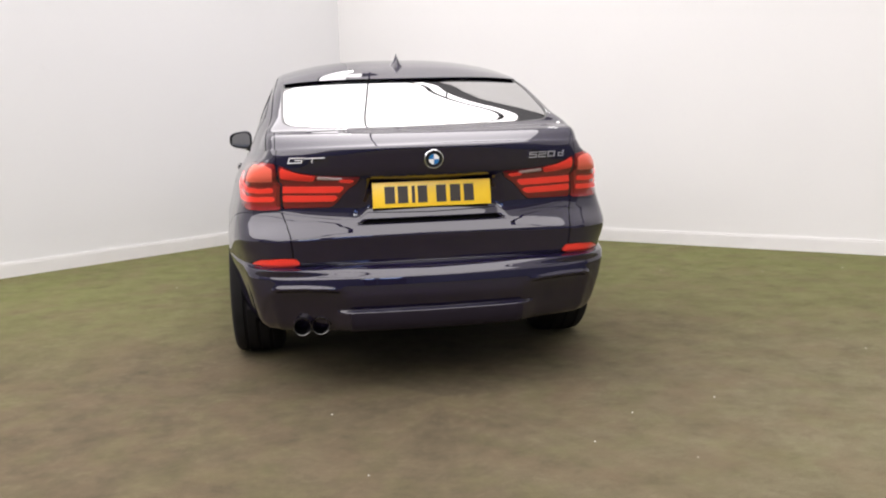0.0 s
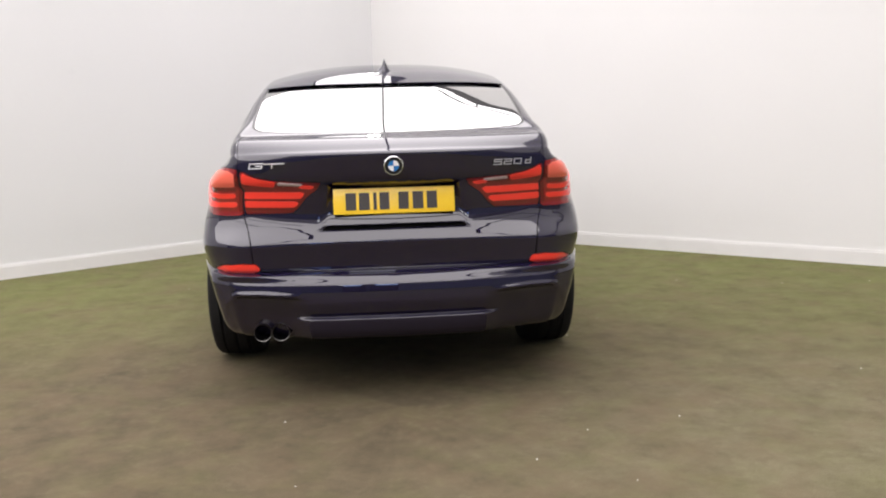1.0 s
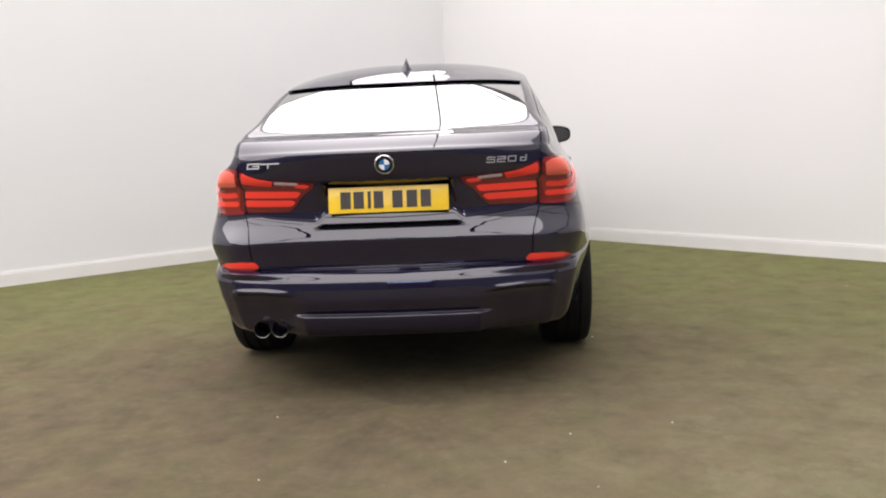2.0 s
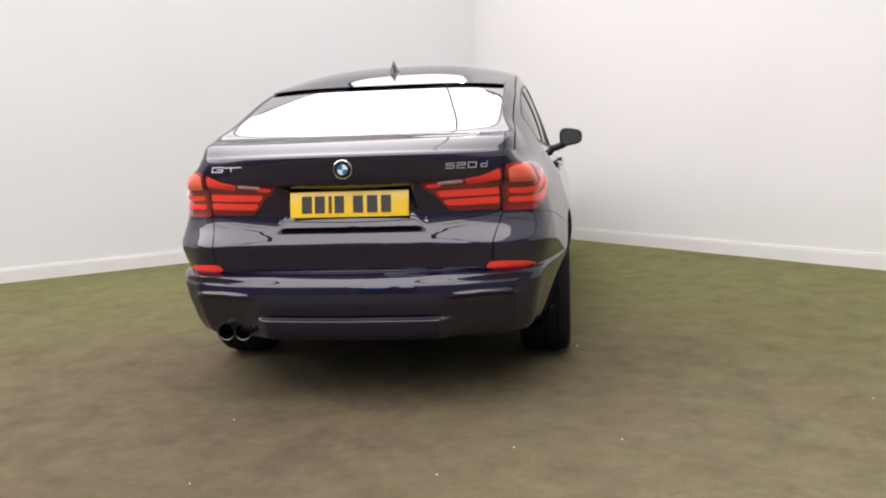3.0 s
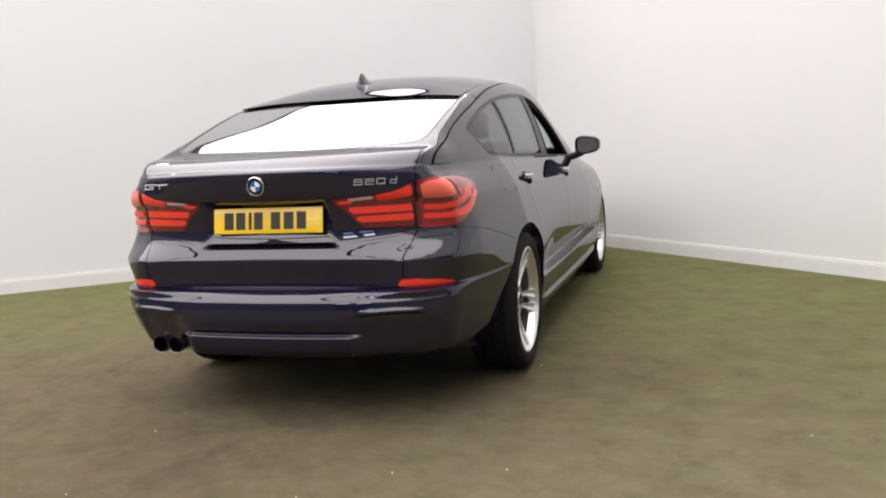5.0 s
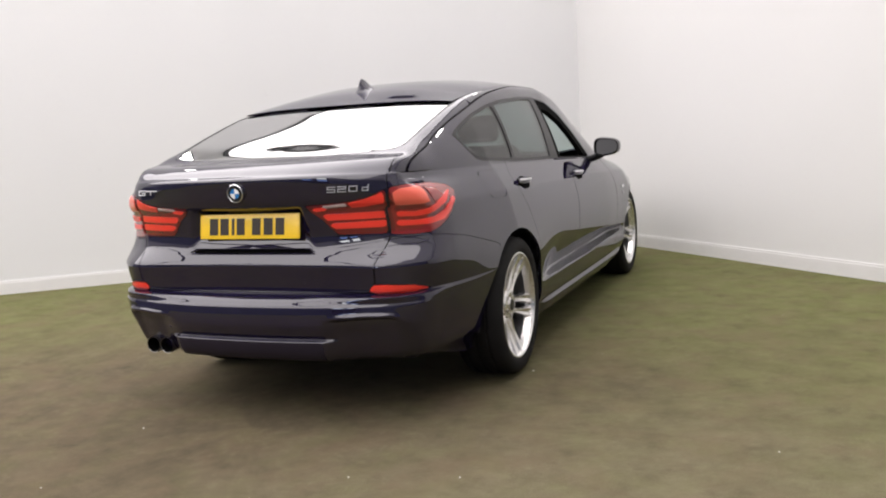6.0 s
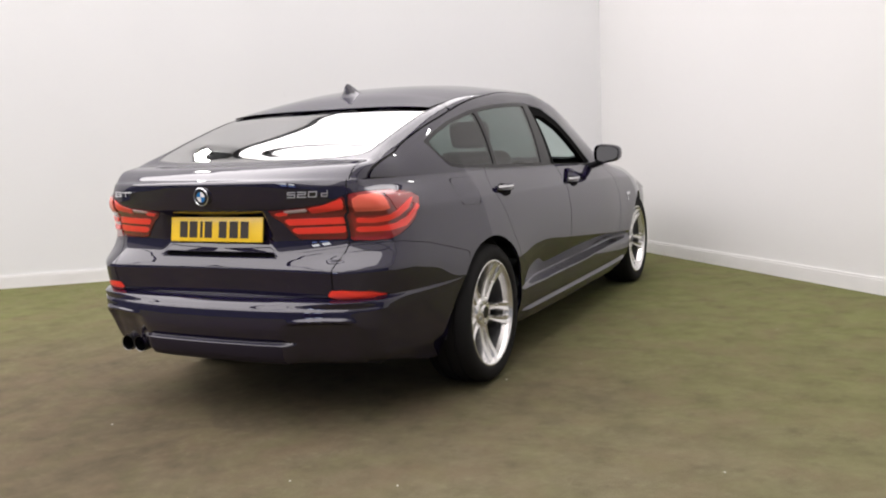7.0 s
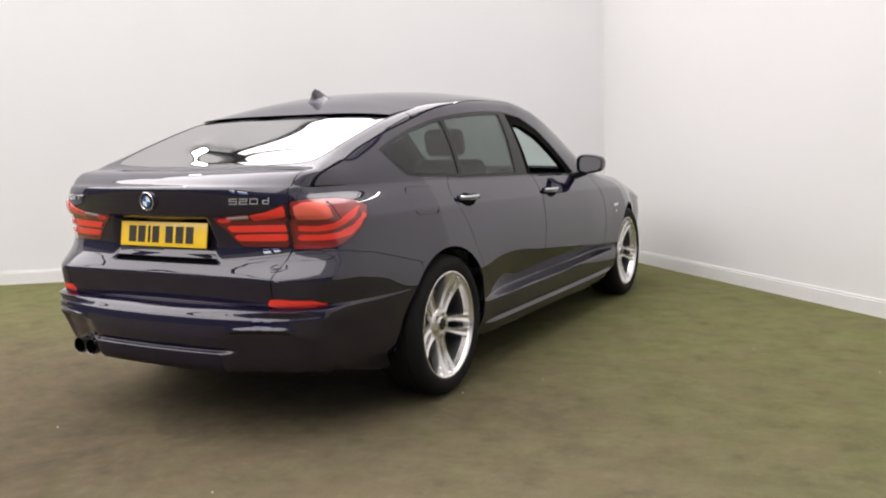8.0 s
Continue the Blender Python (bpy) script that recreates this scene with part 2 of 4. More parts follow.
def strip(bm, a, b, z0, z1, out0, out1):
    """An upright slab from a to b, between two offsets to the outside of the room."""
    d = (b - a).normalized()
    n = Vector((d.y, -d.x, 0))
    mid = (PL + PR) / 2
    if n.dot(a - mid) < 0:
        n = -n
    c = [a + n * out0, b + n * out0, b + n * out1, a + n * out1]
    lo = [bm.verts.new((p.x, p.y, z0)) for p in c]
    hi = [bm.verts.new((p.x, p.y, z1)) for p in c]
    for f in ((lo[3], lo[2], lo[1], lo[0]), hi, *((lo[i], lo[(i + 1) % 4], hi[(i + 1) % 4], hi[i]) for i in range(4))):
        bm.faces.new(f)


def slab(name, a, b, z0, z1, out0, out1, material, kind="structure", label=""):
    bm = bmesh.new()
    strip(bm, a, b, z0, z1, out0, out1)
    return tagged(finish(name, bm, material, False), label, "", "", kind)


bm = bmesh.new()
bm.faces.new([bm.verts.new((*p, 0)) for p in ((-16, -14), (16, -14), (16, 22), (-16, 22))])
tagged(finish("floor", bm, TURF, False), "green artificial turf flooring, worn, browner and darker behind the car", "floor", "", "structure")
slab("wall_west", K, PL, 0, WALL_W, 0, 0.12, WALL_GREY, label="white painted partition wall")
slab("wall_east", K, PR, 0, WALL_E, 0, 0.12, WALL, label="white painted partition wall")
# two unseen walls added to close the room and darken what the car mirrors
slab("wall_southwest", PL, PB, 0, WALL_S, 0, 0.12, BACKWALL, label="unseen dark grey-blue wall, added for the car's reflections")
slab("wall_southeast", PB, PR, 0, WALL_S, 0, 0.12, BACKWALL, label="unseen dark grey-blue wall, added for the car's reflections")
slab("trim_west", K, PL, WALL_W, WALL_W + 0.03, -0.012, 0.132, DARK_METAL)
slab("trim_east", K + RIGHT * 0.3, PR, WALL_E, WALL_E + 0.17, -0.01, 0.13, DARK_METAL)
bm = bmesh.new()
tube(bm, [K + RIGHT * 0.3 + Vector((0, 0, WALL_E + 0.30)), PR + Vector((0, 0, WALL_E + 0.30))], 0.016, 8)
for k in range(9):
    q = K + RIGHT * (0.4 + 1.25 * k)
    tube(bm, [q + Vector((0, 0, WALL_E + 0.17)), q + Vector((0, 0, WALL_E + 0.30))], 0.012, 6)
tagged(finish("conduit", bm, DARK_METAL), "thin dark conduit on stand-offs over the partition", "pipe")
for nm, a, b in (("baseboard_west", K + LEFT * 0.02, PL), ("baseboard_east", K + RIGHT * 0.02, PR)):
    bm = bmesh.new()
    strip(bm, a, b, 0, 0.105, -0.018, -0.001)
    strip(bm, a, b, 0.105, 0.122, -0.012, -0.001)
    tagged(finish(nm, bm, SKIRT, False), "white painted skirting board", "", "", "structure")


def sheet(name, x0, y0, x1, y1, material, label):
    bm = bmesh.new()
    box(bm, x0, y0, ROOF, x1, y1, ROOF + 0.1)
    return tagged(finish(name, bm, material, False), label, "", "", "structure")


sheet("ceiling_west", -16, -14, 3.5, 22, GLOW, "bright translucent roof sheets of the hall")
sheet("ceiling_east", 3.5, -14, 16, 22, GLOW_DIM, "dimmer translucent roof sheets of the hall")
# unseen outer walls, added to close the hall under the roof
for nm, a, b in (("hall_wall_north", (-16, 22), (16, 22.1)), ("hall_wall_west", (-16.1, -14), (-16, 22)), ("hall_wall_east", (16, -14), (16.1, 22)), ("hall_wall_south", (-16, -14.1), (16, -14))):
    bm = bmesh.new()
    box(bm, a[0], a[1], 0, b[0], b[1], ROOF)
    tagged(finish(nm, bm, HALLWALL, False), "", "", "", "structure")
bm = bmesh.new()
tube(bm, [(0.03, 3.25, 2.7), (0.02, 3.25, ROOF)], 0.009, 8)
tagged(finish("cable_drop", bm, DARK_METAL), "thin dark cable hanging from the hall roof", "cable")


def steel_beam(x0, y0, x1, y1, z, depth):
    """A roof beam of I section: two flanges and a web."""
    a, b = Vector((x0, y0, z)), Vector((x1, y1, z))
    d = (b - a).normalized()
    n = Vector((-d.y, d.x, 0))
    beam = new("roof_beam")
    tagged(beam, "unseen dark steel beam under the roof, added for reflections", "beam", "roof beams")
    for nm, w, lo, hi in (("flange", 0.07, -0.012, 0.0), ("web", 0.006, -depth + 0.012, -0.012), ("flange", 0.07, -depth, -depth + 0.012)):
        bm = bmesh.new()
        v8 = [bm.verts.new(q + n * sg * w + Vector((0, 0, h))) for h in (lo, hi) for q, sg in ((a, -1), (a, 1), (b, 1), (b, -1))]
        for f in ((0, 1, 2, 3), (7, 6, 5, 4), (0, 4, 5, 1), (1, 5, 6, 2), (2, 6, 7, 3), (3, 7, 4, 0)):
            bm.faces.new([v8[q] for q in f])
        part(nm, bm, DARK_METAL, beam, smooth=False)


# unseen beams added to put dark lines into the paint's reflections
steel_beam(-15, -3.9, 15, -3.9, ROOF, 0.30)
steel_beam(-15, -9.7, 15, -9.7, ROOF, 0.30)
steel_beam(7.7, -13, 7.7, 21, ROOF - 0.35, 0.22)

# glazed double door in a bay of the wall behind the camera, daylight in its upper panes and fanlights
bm = bmesh.new()
box(bm, -1.62, -7.42, 0, 0.46, -7.30, 3.5)
tagged(finish("wall_door_bay", bm, BACKWALL, False), "dark grey-blue clad bay round the door", "", "", "structure")
door = new("glazed_door")
tagged(door, "glazed double door with cold daylight behind it", "door", "", "structure")
for x0 in (-1.50, -0.58):
    bm = bmesh.new()
    for xa, za, xb, zb_ in ((0, 0.02, 0.84, 1.25), (0, 1.25, 0.08, 2.20), (0.76, 1.25, 0.84, 2.20), (0.08, 1.92, 0.76, 2.20)):
        box(bm, x0 + xa, -7.30, za, x0 + xb, -7.25, zb_, 0.004)
    part("door_leaf", bm, DARK_METAL, door, smooth=False)
    bm = bmesh.new()
    box(bm, x0 + 0.08, -7.29, 1.25, x0 + 0.76, -7.28, 1.92)
    part("pane", bm, GLOW_BLUE, door, smooth=False)
    bm = bmesh.new()
    box(bm, x0 + 0.10, -7.30, 2.45, x0 + 0.74, -7.28, 3.30)
    part("fanlight", bm, GLOW_WHITE, door, smooth=False)


def flood_lamp(x, y, z, aim, size, hung=False):
    """A small white floodlight: glowing lens in a grey housing on a bracket."""
    lamp = new("flood_lamp")
    tagged(lamp, "bright white floodlight on a dark bracket", "lamp", "floodlights")
    lamp.matrix_basis = look((x, y, z), aim)
    bm = bmesh.new()
    box(bm, -0.055 * size, -0.034 * size, 0.0, 0.055 * size, 0.034 * size, 0.05, 0.008)
    part("housing", bm, DARK_METAL, lamp)
    bm = bmesh.new()
    box(bm, -0.045 * size, -0.024 * size, -0.006, 0.045 * size, 0.024 * size, -0.001)
    part("lens", bm, LAMP_WHITE, lamp, smooth=False)
    bm = bmesh.new()
    if hung:
        back = lamp.matrix_basis.inverted()
        tube(bm, [back @ Vector((x + 0.03, y + 0.03, z + 0.05)), back @ Vector((x + 0.235, y + 0.255, z + 0.36))], 0.026, 10)
        cable = bmesh.new()
        tube(cable, [back @ (Vector((x + 0.21, y + 0.23, z + 0.33)) + Vector((1.25, 1.02, 0.95)) * (k / 12) - Vector((0, 0, 0.12 * math.sin(math.pi * k / 12)))) for k in range(13)], 0.010, 6)
        part("cable", cable, DARK_METAL, lamp)
    else:
        tube(bm, [(0, 0, 0.06), (0, -0.05, 0.12), (0, -0.14, 0.14)], 0.02, 8)
    part("bracket", bm, DARK_METAL, lamp)


flood_lamp(KX - 0.02, KY - 0.22, 4.10, (0.2, 1.5, 1.4), 1.7)
flood_lamp(2.24, 4.31, 3.80, (0.8, 0.7, 1.0), 1.6)
flood_lamp(-3.645, 3.334, 3.58, (0, 0.6, 1.2), 1.7, True)

# bits of litter on the turf
bm = bmesh.new()
rng = random.Random(4)
spots = [(-0.485, -0.13), (0.712, -0.41), (1.115, -0.31), (0.46, -0.68), (0.968, 1.108), (2.18, 0.21), (-0.39, -0.80)] + [(rng.uniform(-3, 4), rng.uniform(-2.6, 3.5)) for _ in range(14)]
for n_, (x, y) in enumerate(spots):
    r = rng.uniform(0.003, 0.006) if n_ < 7 else rng.uniform(0.0015, 0.0035)
    t0 = rng.uniform(0, 3)
    top_ = bm.verts.new((x, y, 0.006))
    rim_ = [bm.verts.new((x + r * rng.uniform(.6, 1.4) * math.cos(t0 + k * 1.257), y + r * rng.uniform(.6, 1.4) * math.sin(t0 + k * 1.257), 0.001)) for k in range(5)]
    for k in range(5):
        bm.faces.new((top_, rim_[k], rim_[(k + 1) % 5]))
tagged(finish("litter", bm, CRUMB, False), "pale crumbs of litter on the turf", "litter", "", "stuff")


# ---- car body surface ----
def curve(*pairs):
    """A smooth curve through (at, value) pairs that never overshoots."""
    xs, ys = np.array([p[0] for p in pairs], float), np.array([p[1] for p in pairs], float)
    h, d = np.diff(xs), np.diff(ys) / np.diff(xs)
    m = np.zeros(len(xs))
    m[0], m[-1] = d[0], d[-1]
    for i in range(1, len(xs) - 1):
        if d[i - 1] * d[i] > 0:
            w1, w2 = 2 * h[i] + h[i - 1], h[i] + 2 * h[i - 1]
            m[i] = (w1 + w2) / (w1 / d[i - 1] + w2 / d[i])

    def f(x):
        x = np.clip(np.asarray(x, float), xs[0], xs[-1])
        i = np.clip(np.searchsorted(xs, x) - 1, 0, len(h) - 1)
        t = (x - xs[i]) / h[i]
        return ((1 + 2 * t) * (1 - t) ** 2 * ys[i] + t * (1 - t) ** 2 * h[i] * m[i] + t * t * (3 - 2 * t) * ys[i + 1] + t * t * (t - 1) * h[i] * m[i + 1])
    return f


def sstep(a, b, x):
    t = np.clip((np.asarray(x, float) - a) / (b - a), 0, 1)
    return t * t * (3 - 2 * t)


def sdf(poly, px, py, r=0.0):
    """Signed distance to a polygon in the plane, below zero inside; r rounds its corners."""
    P = np.array(poly, float)
    px, py = np.asarray(px, float), np.asarray(py, float)
    best, inside = np.full(px.shape, 1e9), np.zeros(px.shape, bool)
    for (ax, ay), (bx, by) in zip(P, np.roll(P, -1, 0)):
        ex, ey = bx - ax, by - ay
        wx, wy = px - ax, py - ay
        t = np.clip((wx * ex + wy * ey) / (ex * ex + ey * ey), 0, 1)
        best = np.minimum(best, np.hypot(wx - t * ex, wy - t * ey))
        cr = (ay <= py) != (by <= py)
        with np.errstate(divide="ignore", invalid="ignore"):
            inside ^= cr & (px < ax + (py - ay) / (by - ay if by != ay else 1e-9) * ex)
    return np.where(inside, -best, best) - r


REAR_HUB, FRONT_HUB = 1.062, 3.95          # axle places along the drawn body
WHEEL_R = 0.354

rear_y = curve((0.18, 0.24), (0.285, 0.09), (0.305, 0.040), (0.35, 0.016), (0.386, 0.012), (0.396, 0.028), (0.42, 0.016), (0.47, 0.0), (0.50, 0.0006), (0.53, 0.0032),
               (0.541, 0.0055), (0.548, 0.011), (0.573, 0.037), (0.579, 0.050), (0.585, 0.098), (0.592, 0.106), (0.65, 0.096), (0.710, 0.082), (0.718, 0.0845), (0.75, 0.098), (0.80, 0.112), (0.83, 0.114), (0.87, 0.104),
               (0.95, 0.084), (0.972, 0.066), (1.0, 0.053), (1.03, 0.046), (1.06, 0.039), (1.084, 0.036), (1.091, 0.041), (1.10, 0.068))
rear_plain = curve((0.18, 0.24), (0.285, 0.10), (0.31, 0.062), (0.36, 0.036), (0.42, 0.016), (0.47, 0.0), (0.50, 0.0006), (0.53, 0.0032), (0.541, 0.0055), (0.548, 0.011), (0.573, 0.037), (0.579, 0.050), (0.585, 0.098))
recess_depth = curve((0.75, 0.0), (0.775, 0.002), (0.825, 0.012), (0.85, 0.017), (0.88, 0.022), (0.94, 0.042))
front_y = curve((0.18, 4.66), (0.35, 4.78), (0.6, 4.80), (0.8, 4.76), (1.0, 4.66))
plan_x = curve((0, 0), (0.2, 0.25), (0.4, 0.5), (0.55, 0.68), (0.65, 0.778), (0.75, 0.872), (0.85, 0.912), (0.93, 0.952), (1, 1))
plan_y = curve((0, 0), (0.2, 0.008), (0.4, 0.035), (0.55, 0.080), (0.65, 0.126), (0.75, 0.192), (0.85, 0.335), (0.93, 0.62), (1, 1.05))
lip_bow = curve((0.2, 1.0), (0.543, 1.0), (0.582, 0.35), (0.60, 0.05), (0.70, 0.12), (0.716, 0.20), (0.79, 0.85), (0.87, 0.98), (0.93, 1.0), (1.02, 1.10), (1.06, 1.16), (1.1, 1.36))
belt_z = curve((0.06, 1.097), (0.25, 1.085), (0.6, 1.074), (0.95, 1.062), (1.5, 1.036), (2.4, 1.004), (3.1, 0.972), (3.45, 0.950), (3.8, 0.890), (4.15, 0.80), (4.5, 0.71), (4.8, 0.64))
side_x = curve((0.18, 0.84), (0.22, 0.875), (0.30, 0.905), (0.36, 0.915), (0.48, 0.925), (0.62, 0.938), (0.74, 0.931), (0.84, 0.914), (0.91, 0.898), (0.955, 0.885),
               (0.975, 0.874), (1.02, 0.848), (1.06, 0.822), (1.10, 0.795))
taper = curve((0, 1), (3, 1), (3.6, 0.986), (3.96, 0.970), (4.3, 0.915), (5.1, 0.85))


def grow(x, y, z):
    """From the drawn body to its true length: the long wheelbase and the shoulders widen towards the front."""
    y = np.asarray(y, float)
    far = sstep(0.9, 3.4, y)
    return x * (1 + 0.020 * far), y + 0.010 * sstep(0.6, 1.1, y) + 0.0205 * np.maximum(y - 1, 0) ** 2, z * (1 + 0.018 * sstep(0.25, 1.6, y) + 0.008 * sstep(1.6, 3.2, y))


def grown(bm):
    for v_ in bm.verts:
        v_.co = Vector([float(c_) for c_ in grow(*v_.co)])
    return bm


door_crease = curve((1.3, 0.600), (1.5, 0.620), (1.75, 0.624), (2.2, 0.585), (2.7, 0.537), (3.2, 0.488), (3.7, 0.45))
REAR_AXLE, FRONT_AXLE = (float(grow(0, h_, 0)[1]) for h_ in (REAR_HUB, FRONT_HUB))


def width(y, z):
    zz = z + (1.085 - belt_z(y)) * sstep(0.7, 0.98, z)
    w = side_x(zz) * taper(y)
    lower = sstep(0.24, 0.34, z) * (1 - sstep(0.55, 0.85, z))
    w = w + 0.022 * lower * (np.exp(-((y - REAR_HUB) / 0.42) ** 2) + np.exp(-((y - FRONT_HUB) / 0.42) ** 2))
    # doors lean in below a falling crease and step out again in an upward lip
    doors = sstep(1.38, 1.9, y) * (1 - sstep(3.25, 3.75, y))
    lip, crest = 0.388 + 0.014 * sstep(1.7, 3.4, y), door_crease(y)
    lean = np.clip((crest - z) / np.maximum(crest - lip - 0.032, 0.02), 0, 1) * sstep(lip, lip + 0.032, z)
    w = w - doors * 0.064 * lean
    # ledge along the top of the sill
    w = w + 0.020 * sstep(1.42, 1.62, y) * (1 - sstep(3.40, 3.62, y)) * (1 - sstep(0.262, 0.282, z))
    return w


NR, NS, NC, CORNER = 102, 150, 68, 0.78                     # ring columns: rear, side, and the corner where roof lines turn
a_rear = np.concatenate([np.linspace(0, CORNER, NC + 1), np.linspace(CORNER, 1, NR - NC + 1)[1:]])
cols = [("r", a) for a in a_rear] + [("s", y) for y in np.linspace(1.05, 3.8, NS + 1)[1:]] + [("f", a) for a in a_rear[::-1][1:]]
zrows = np.unique(np.round(np.concatenate([np.arange(0.19, 1.101, 0.0138), np.arange(0.365, 0.392, 0.004), np.arange(0.528, 0.600, 0.004), np.arange(0.292, 0.332, 0.004),
                                            np.arange(0.70, 0.728, 0.006), np.arange(0.252, 0.288, 0.005), np.arange(0.384, 0.44, 0.007), np.arange(0.752, 0.782, 0.004), np.arange(0.94, 0.985, 0.006), np.arange(0.446, 0.520, 0.004), np.arange(1.064, 1.10, 0.004), [1.10]]), 4))

PLATE_RECESS = [(-0.275, 0.958), (0.275, 0.958), (0.335, 0.755), (-0.335, 0.755)]
SLOT = [(-0.29, 0.777), (0.29, 0.777), (0.325, 0.757), (-0.325, 0.757)]
BUMPER_POCKET = [(0.33, 0.476), (0.43, 0.483), (0.567, 0.490), (0.683, 0.488), (0.735, 0.458), (0.765, 0.33), (0.74, 0.20), (0.30, 0.20)]


def ring_point(col, r):
    """The body's outline at row height r, for one column."""
    kind, a = col
    if kind == "s":
        y = np.full_like(r, a)
        top = belt_z(a)
    else:
        top = belt_z(np.full_like(r, 0.07 + plan_y(a))) if kind == "r" else belt_z(np.full_like(r, 3.8 + 0.95 * (1 - plan_y(a) / 1.05)))
    z = np.where(r < 0.6, r, 0.6 + (r - 0.6) * (top - 0.6) / 0.5)
    if kind == "r":
        g = plan_y(a)
        fade = 1 - sstep(0.72, 1, a)
        lipless = sstep(0.36, 0.46, plan_x(a) * 0.93)
        y0 = np.where(z < 0.585, rear_y(z) * (1 - lipless) + rear_plain(z) * lipless, rear_y(z))
        y = y0 * fade + g * (1 + (lip_bow(z) - 1) * (1 - sstep(0.5, 0.8, a)))
        # the tailgate does not narrow with the shoulders over it
        zn = z - 0.35 * np.maximum(z - 0.93, 0) * (1 - sstep(0.58, 0.84, a))
        x = width(np.maximum(y, 0.9), zn) * plan_x(a)
        # the tailgate's crease runs on round the corner and rises
        zc = 0.716 + 0.10 * sstep(0.74, 0.92, a)
        x = x + 0.008 * np.clip(np.minimum((z - 0.60) / (zc - 0.60), (zc + 0.15 - z) / 0.15), 0, 1) * sstep(0.58, 0.72, a) * (1 - sstep(0.84, 0.98, a))
        # flanks of the bumper lean in below the ledge
        x = x - 0.044 * np.clip((0.583 - z) / 0.32, 0, 1) * sstep(0.57, 0.72, a) * (1 - 0.3 * sstep(0.93, 1.0, a))
        # bumper corners rounder than the shoulders over them, which stand out above the lamps
        x = x - 0.026 * (1 - sstep(0.58, 0.70, z)) * sstep(0.60, 0.74, a) * (1 - sstep(0.84, 0.97, a))
        x = x + 0.022 * sstep(0.88, 0.98, z) * (1 - 1.5 * sstep(1.0, 1.06, z) * sstep(0.60, 0.80, a)) * sstep(0.45, 0.70, a) * (1 - sstep(0.84, 0.97, a))
        ax = np.abs(x)
        y = y + recess_depth(z) * sstep(0.008, -0.026, sdf(PLATE_RECESS, ax, z))
        y = y + 0.014 * sstep(0.003, -0.006, sdf(SLOT, ax, z))
        y = y - 0.009 * np.exp(-((sdf(BUMPER_POCKET, ax, z) - 0.012) / 0.008) ** 2) * sstep(0.40, 0.52, ax) * (1 - sstep(0.66, 0.74, ax)) * sstep(0.40, 0.44, z)
        y = y + 0.030 * sstep(0.004, -0.010, sdf(BUMPER_POCKET, ax, z)) * sstep(0.36, 0.50, ax) * (1 - 0.85 * sstep(0.64, 0.73, ax))
    elif kind == "f":
        h = plan_y(a) / 1.05
        y = 3.8 + (front_y(z) - 3.8) * (1 - h)
        x = width(np.minimum(y, 4.3), z) * plan_x(a)
    else:
        x = width(y, z)
    return np.stack([x, y, z], 1)


ring = np.stack([ring_point(c_, zrows) for c_ in cols], 0)      # column, row, xyz
NCOL, NROW = ring.shape[0], ring.shape[1]

top_z = curve((0.07, 1.10), (0.15, 1.132), (0.25, 1.150), (0.305, 1.1545), (0.325, 1.159), (0.35, 1.167), (0.6, 1.253), (0.85, 1.3365), (1.02, 1.392), (1.3, 1.472), (1.7, 1.524), (2.0, 1.535), (2.3, 1.533),
              (2.6, 1.518), (2.85, 1.476), (3.1, 1.385), (3.4, 1.225), (3.6, 1.105), (3.72, 1.025), (4.2, 0.950), (4.6, 0.875), (4.95, 0.78))
rail_z = curve((0.06, 1.088), (0.12, 1.120), (0.2, 1.146), (0.33, 1.162), (0.4, 1.182), (0.7, 1.278), (1.0, 1.358), (1.3, 1.405), (1.6, 1.440), (2.0, 1.462), (2.4, 1.456), (2.7, 1.408),
               (3.0, 1.305), (3.25, 1.180), (3.5, 1.035), (3.7, 0.97), (4.2, 0.895), (4.9, 0.78))
rail_x = curve((0.2, 0.692), (0.35, 0.690), (0.6, 0.651), (1.0, 0.646), (1.6, 0.650), (2.4, 0.636), (3.0, 0.645), (3.5, 0.69), (4.0, 0.72), (4.9, 0.60))
NK = NCOL - 2 * NC - 1                        # side steps of the upper grid
corner = ring[NC, -1]
tau = 1 - ring[:NC + 1, -1, 0] / corner[0]


def section(xb, zb, y, n=110):
    """Half a cross-section, from the belt over the rail to the middle of the roof."""
    zr, zc = float(rail_z(y)), float(top_z(y))
    xr = min(float(rail_x(y)), xb - 0.03)
    zr = max(zr, zb + 0.001)
    zc = max(zc, zr + 0.001)
    t = np.linspace(0, 1, 40)
    s1 = np.stack([xb + (xr - xb) * t + 0.020 * np.sin(np.pi * t) * min(1, (zr - zb) / 0.25), zb + (zr - zb) * t], 1)
    xs = xr * (1 - np.linspace(0, 1, 60)[1:])
    s2 = np.stack([xs, zc - (zc - zr) * (xs / xr) ** 2.6], 1)
    p = np.concatenate([s1, s2])
    arc = np.concatenate([[0], np.cumsum(np.hypot(*np.diff(p, axis=0).T))])
    q = np.linspace(0, arc[-1], n)
    p = np.stack([np.interp(q, arc, p[:, 0]), np.interp(q, arc, p[:, 1])], 1)
    for _ in range(2):
        m = p[-2:-8:-1] * (-1, 1)
        e = p[0] - (p[1:7][::-1] - p[0])
        w = np.concatenate([e, p, m])
        k = np.ones(5) / 5
        sm = np.stack([np.convolve(w[:, 0], k, "valid"), np.convolve(w[:, 1], k, "valid")], 1)[4:4 + n]
        sm[0], sm[-1, 0] = p[0], 0
        p = sm
    return p


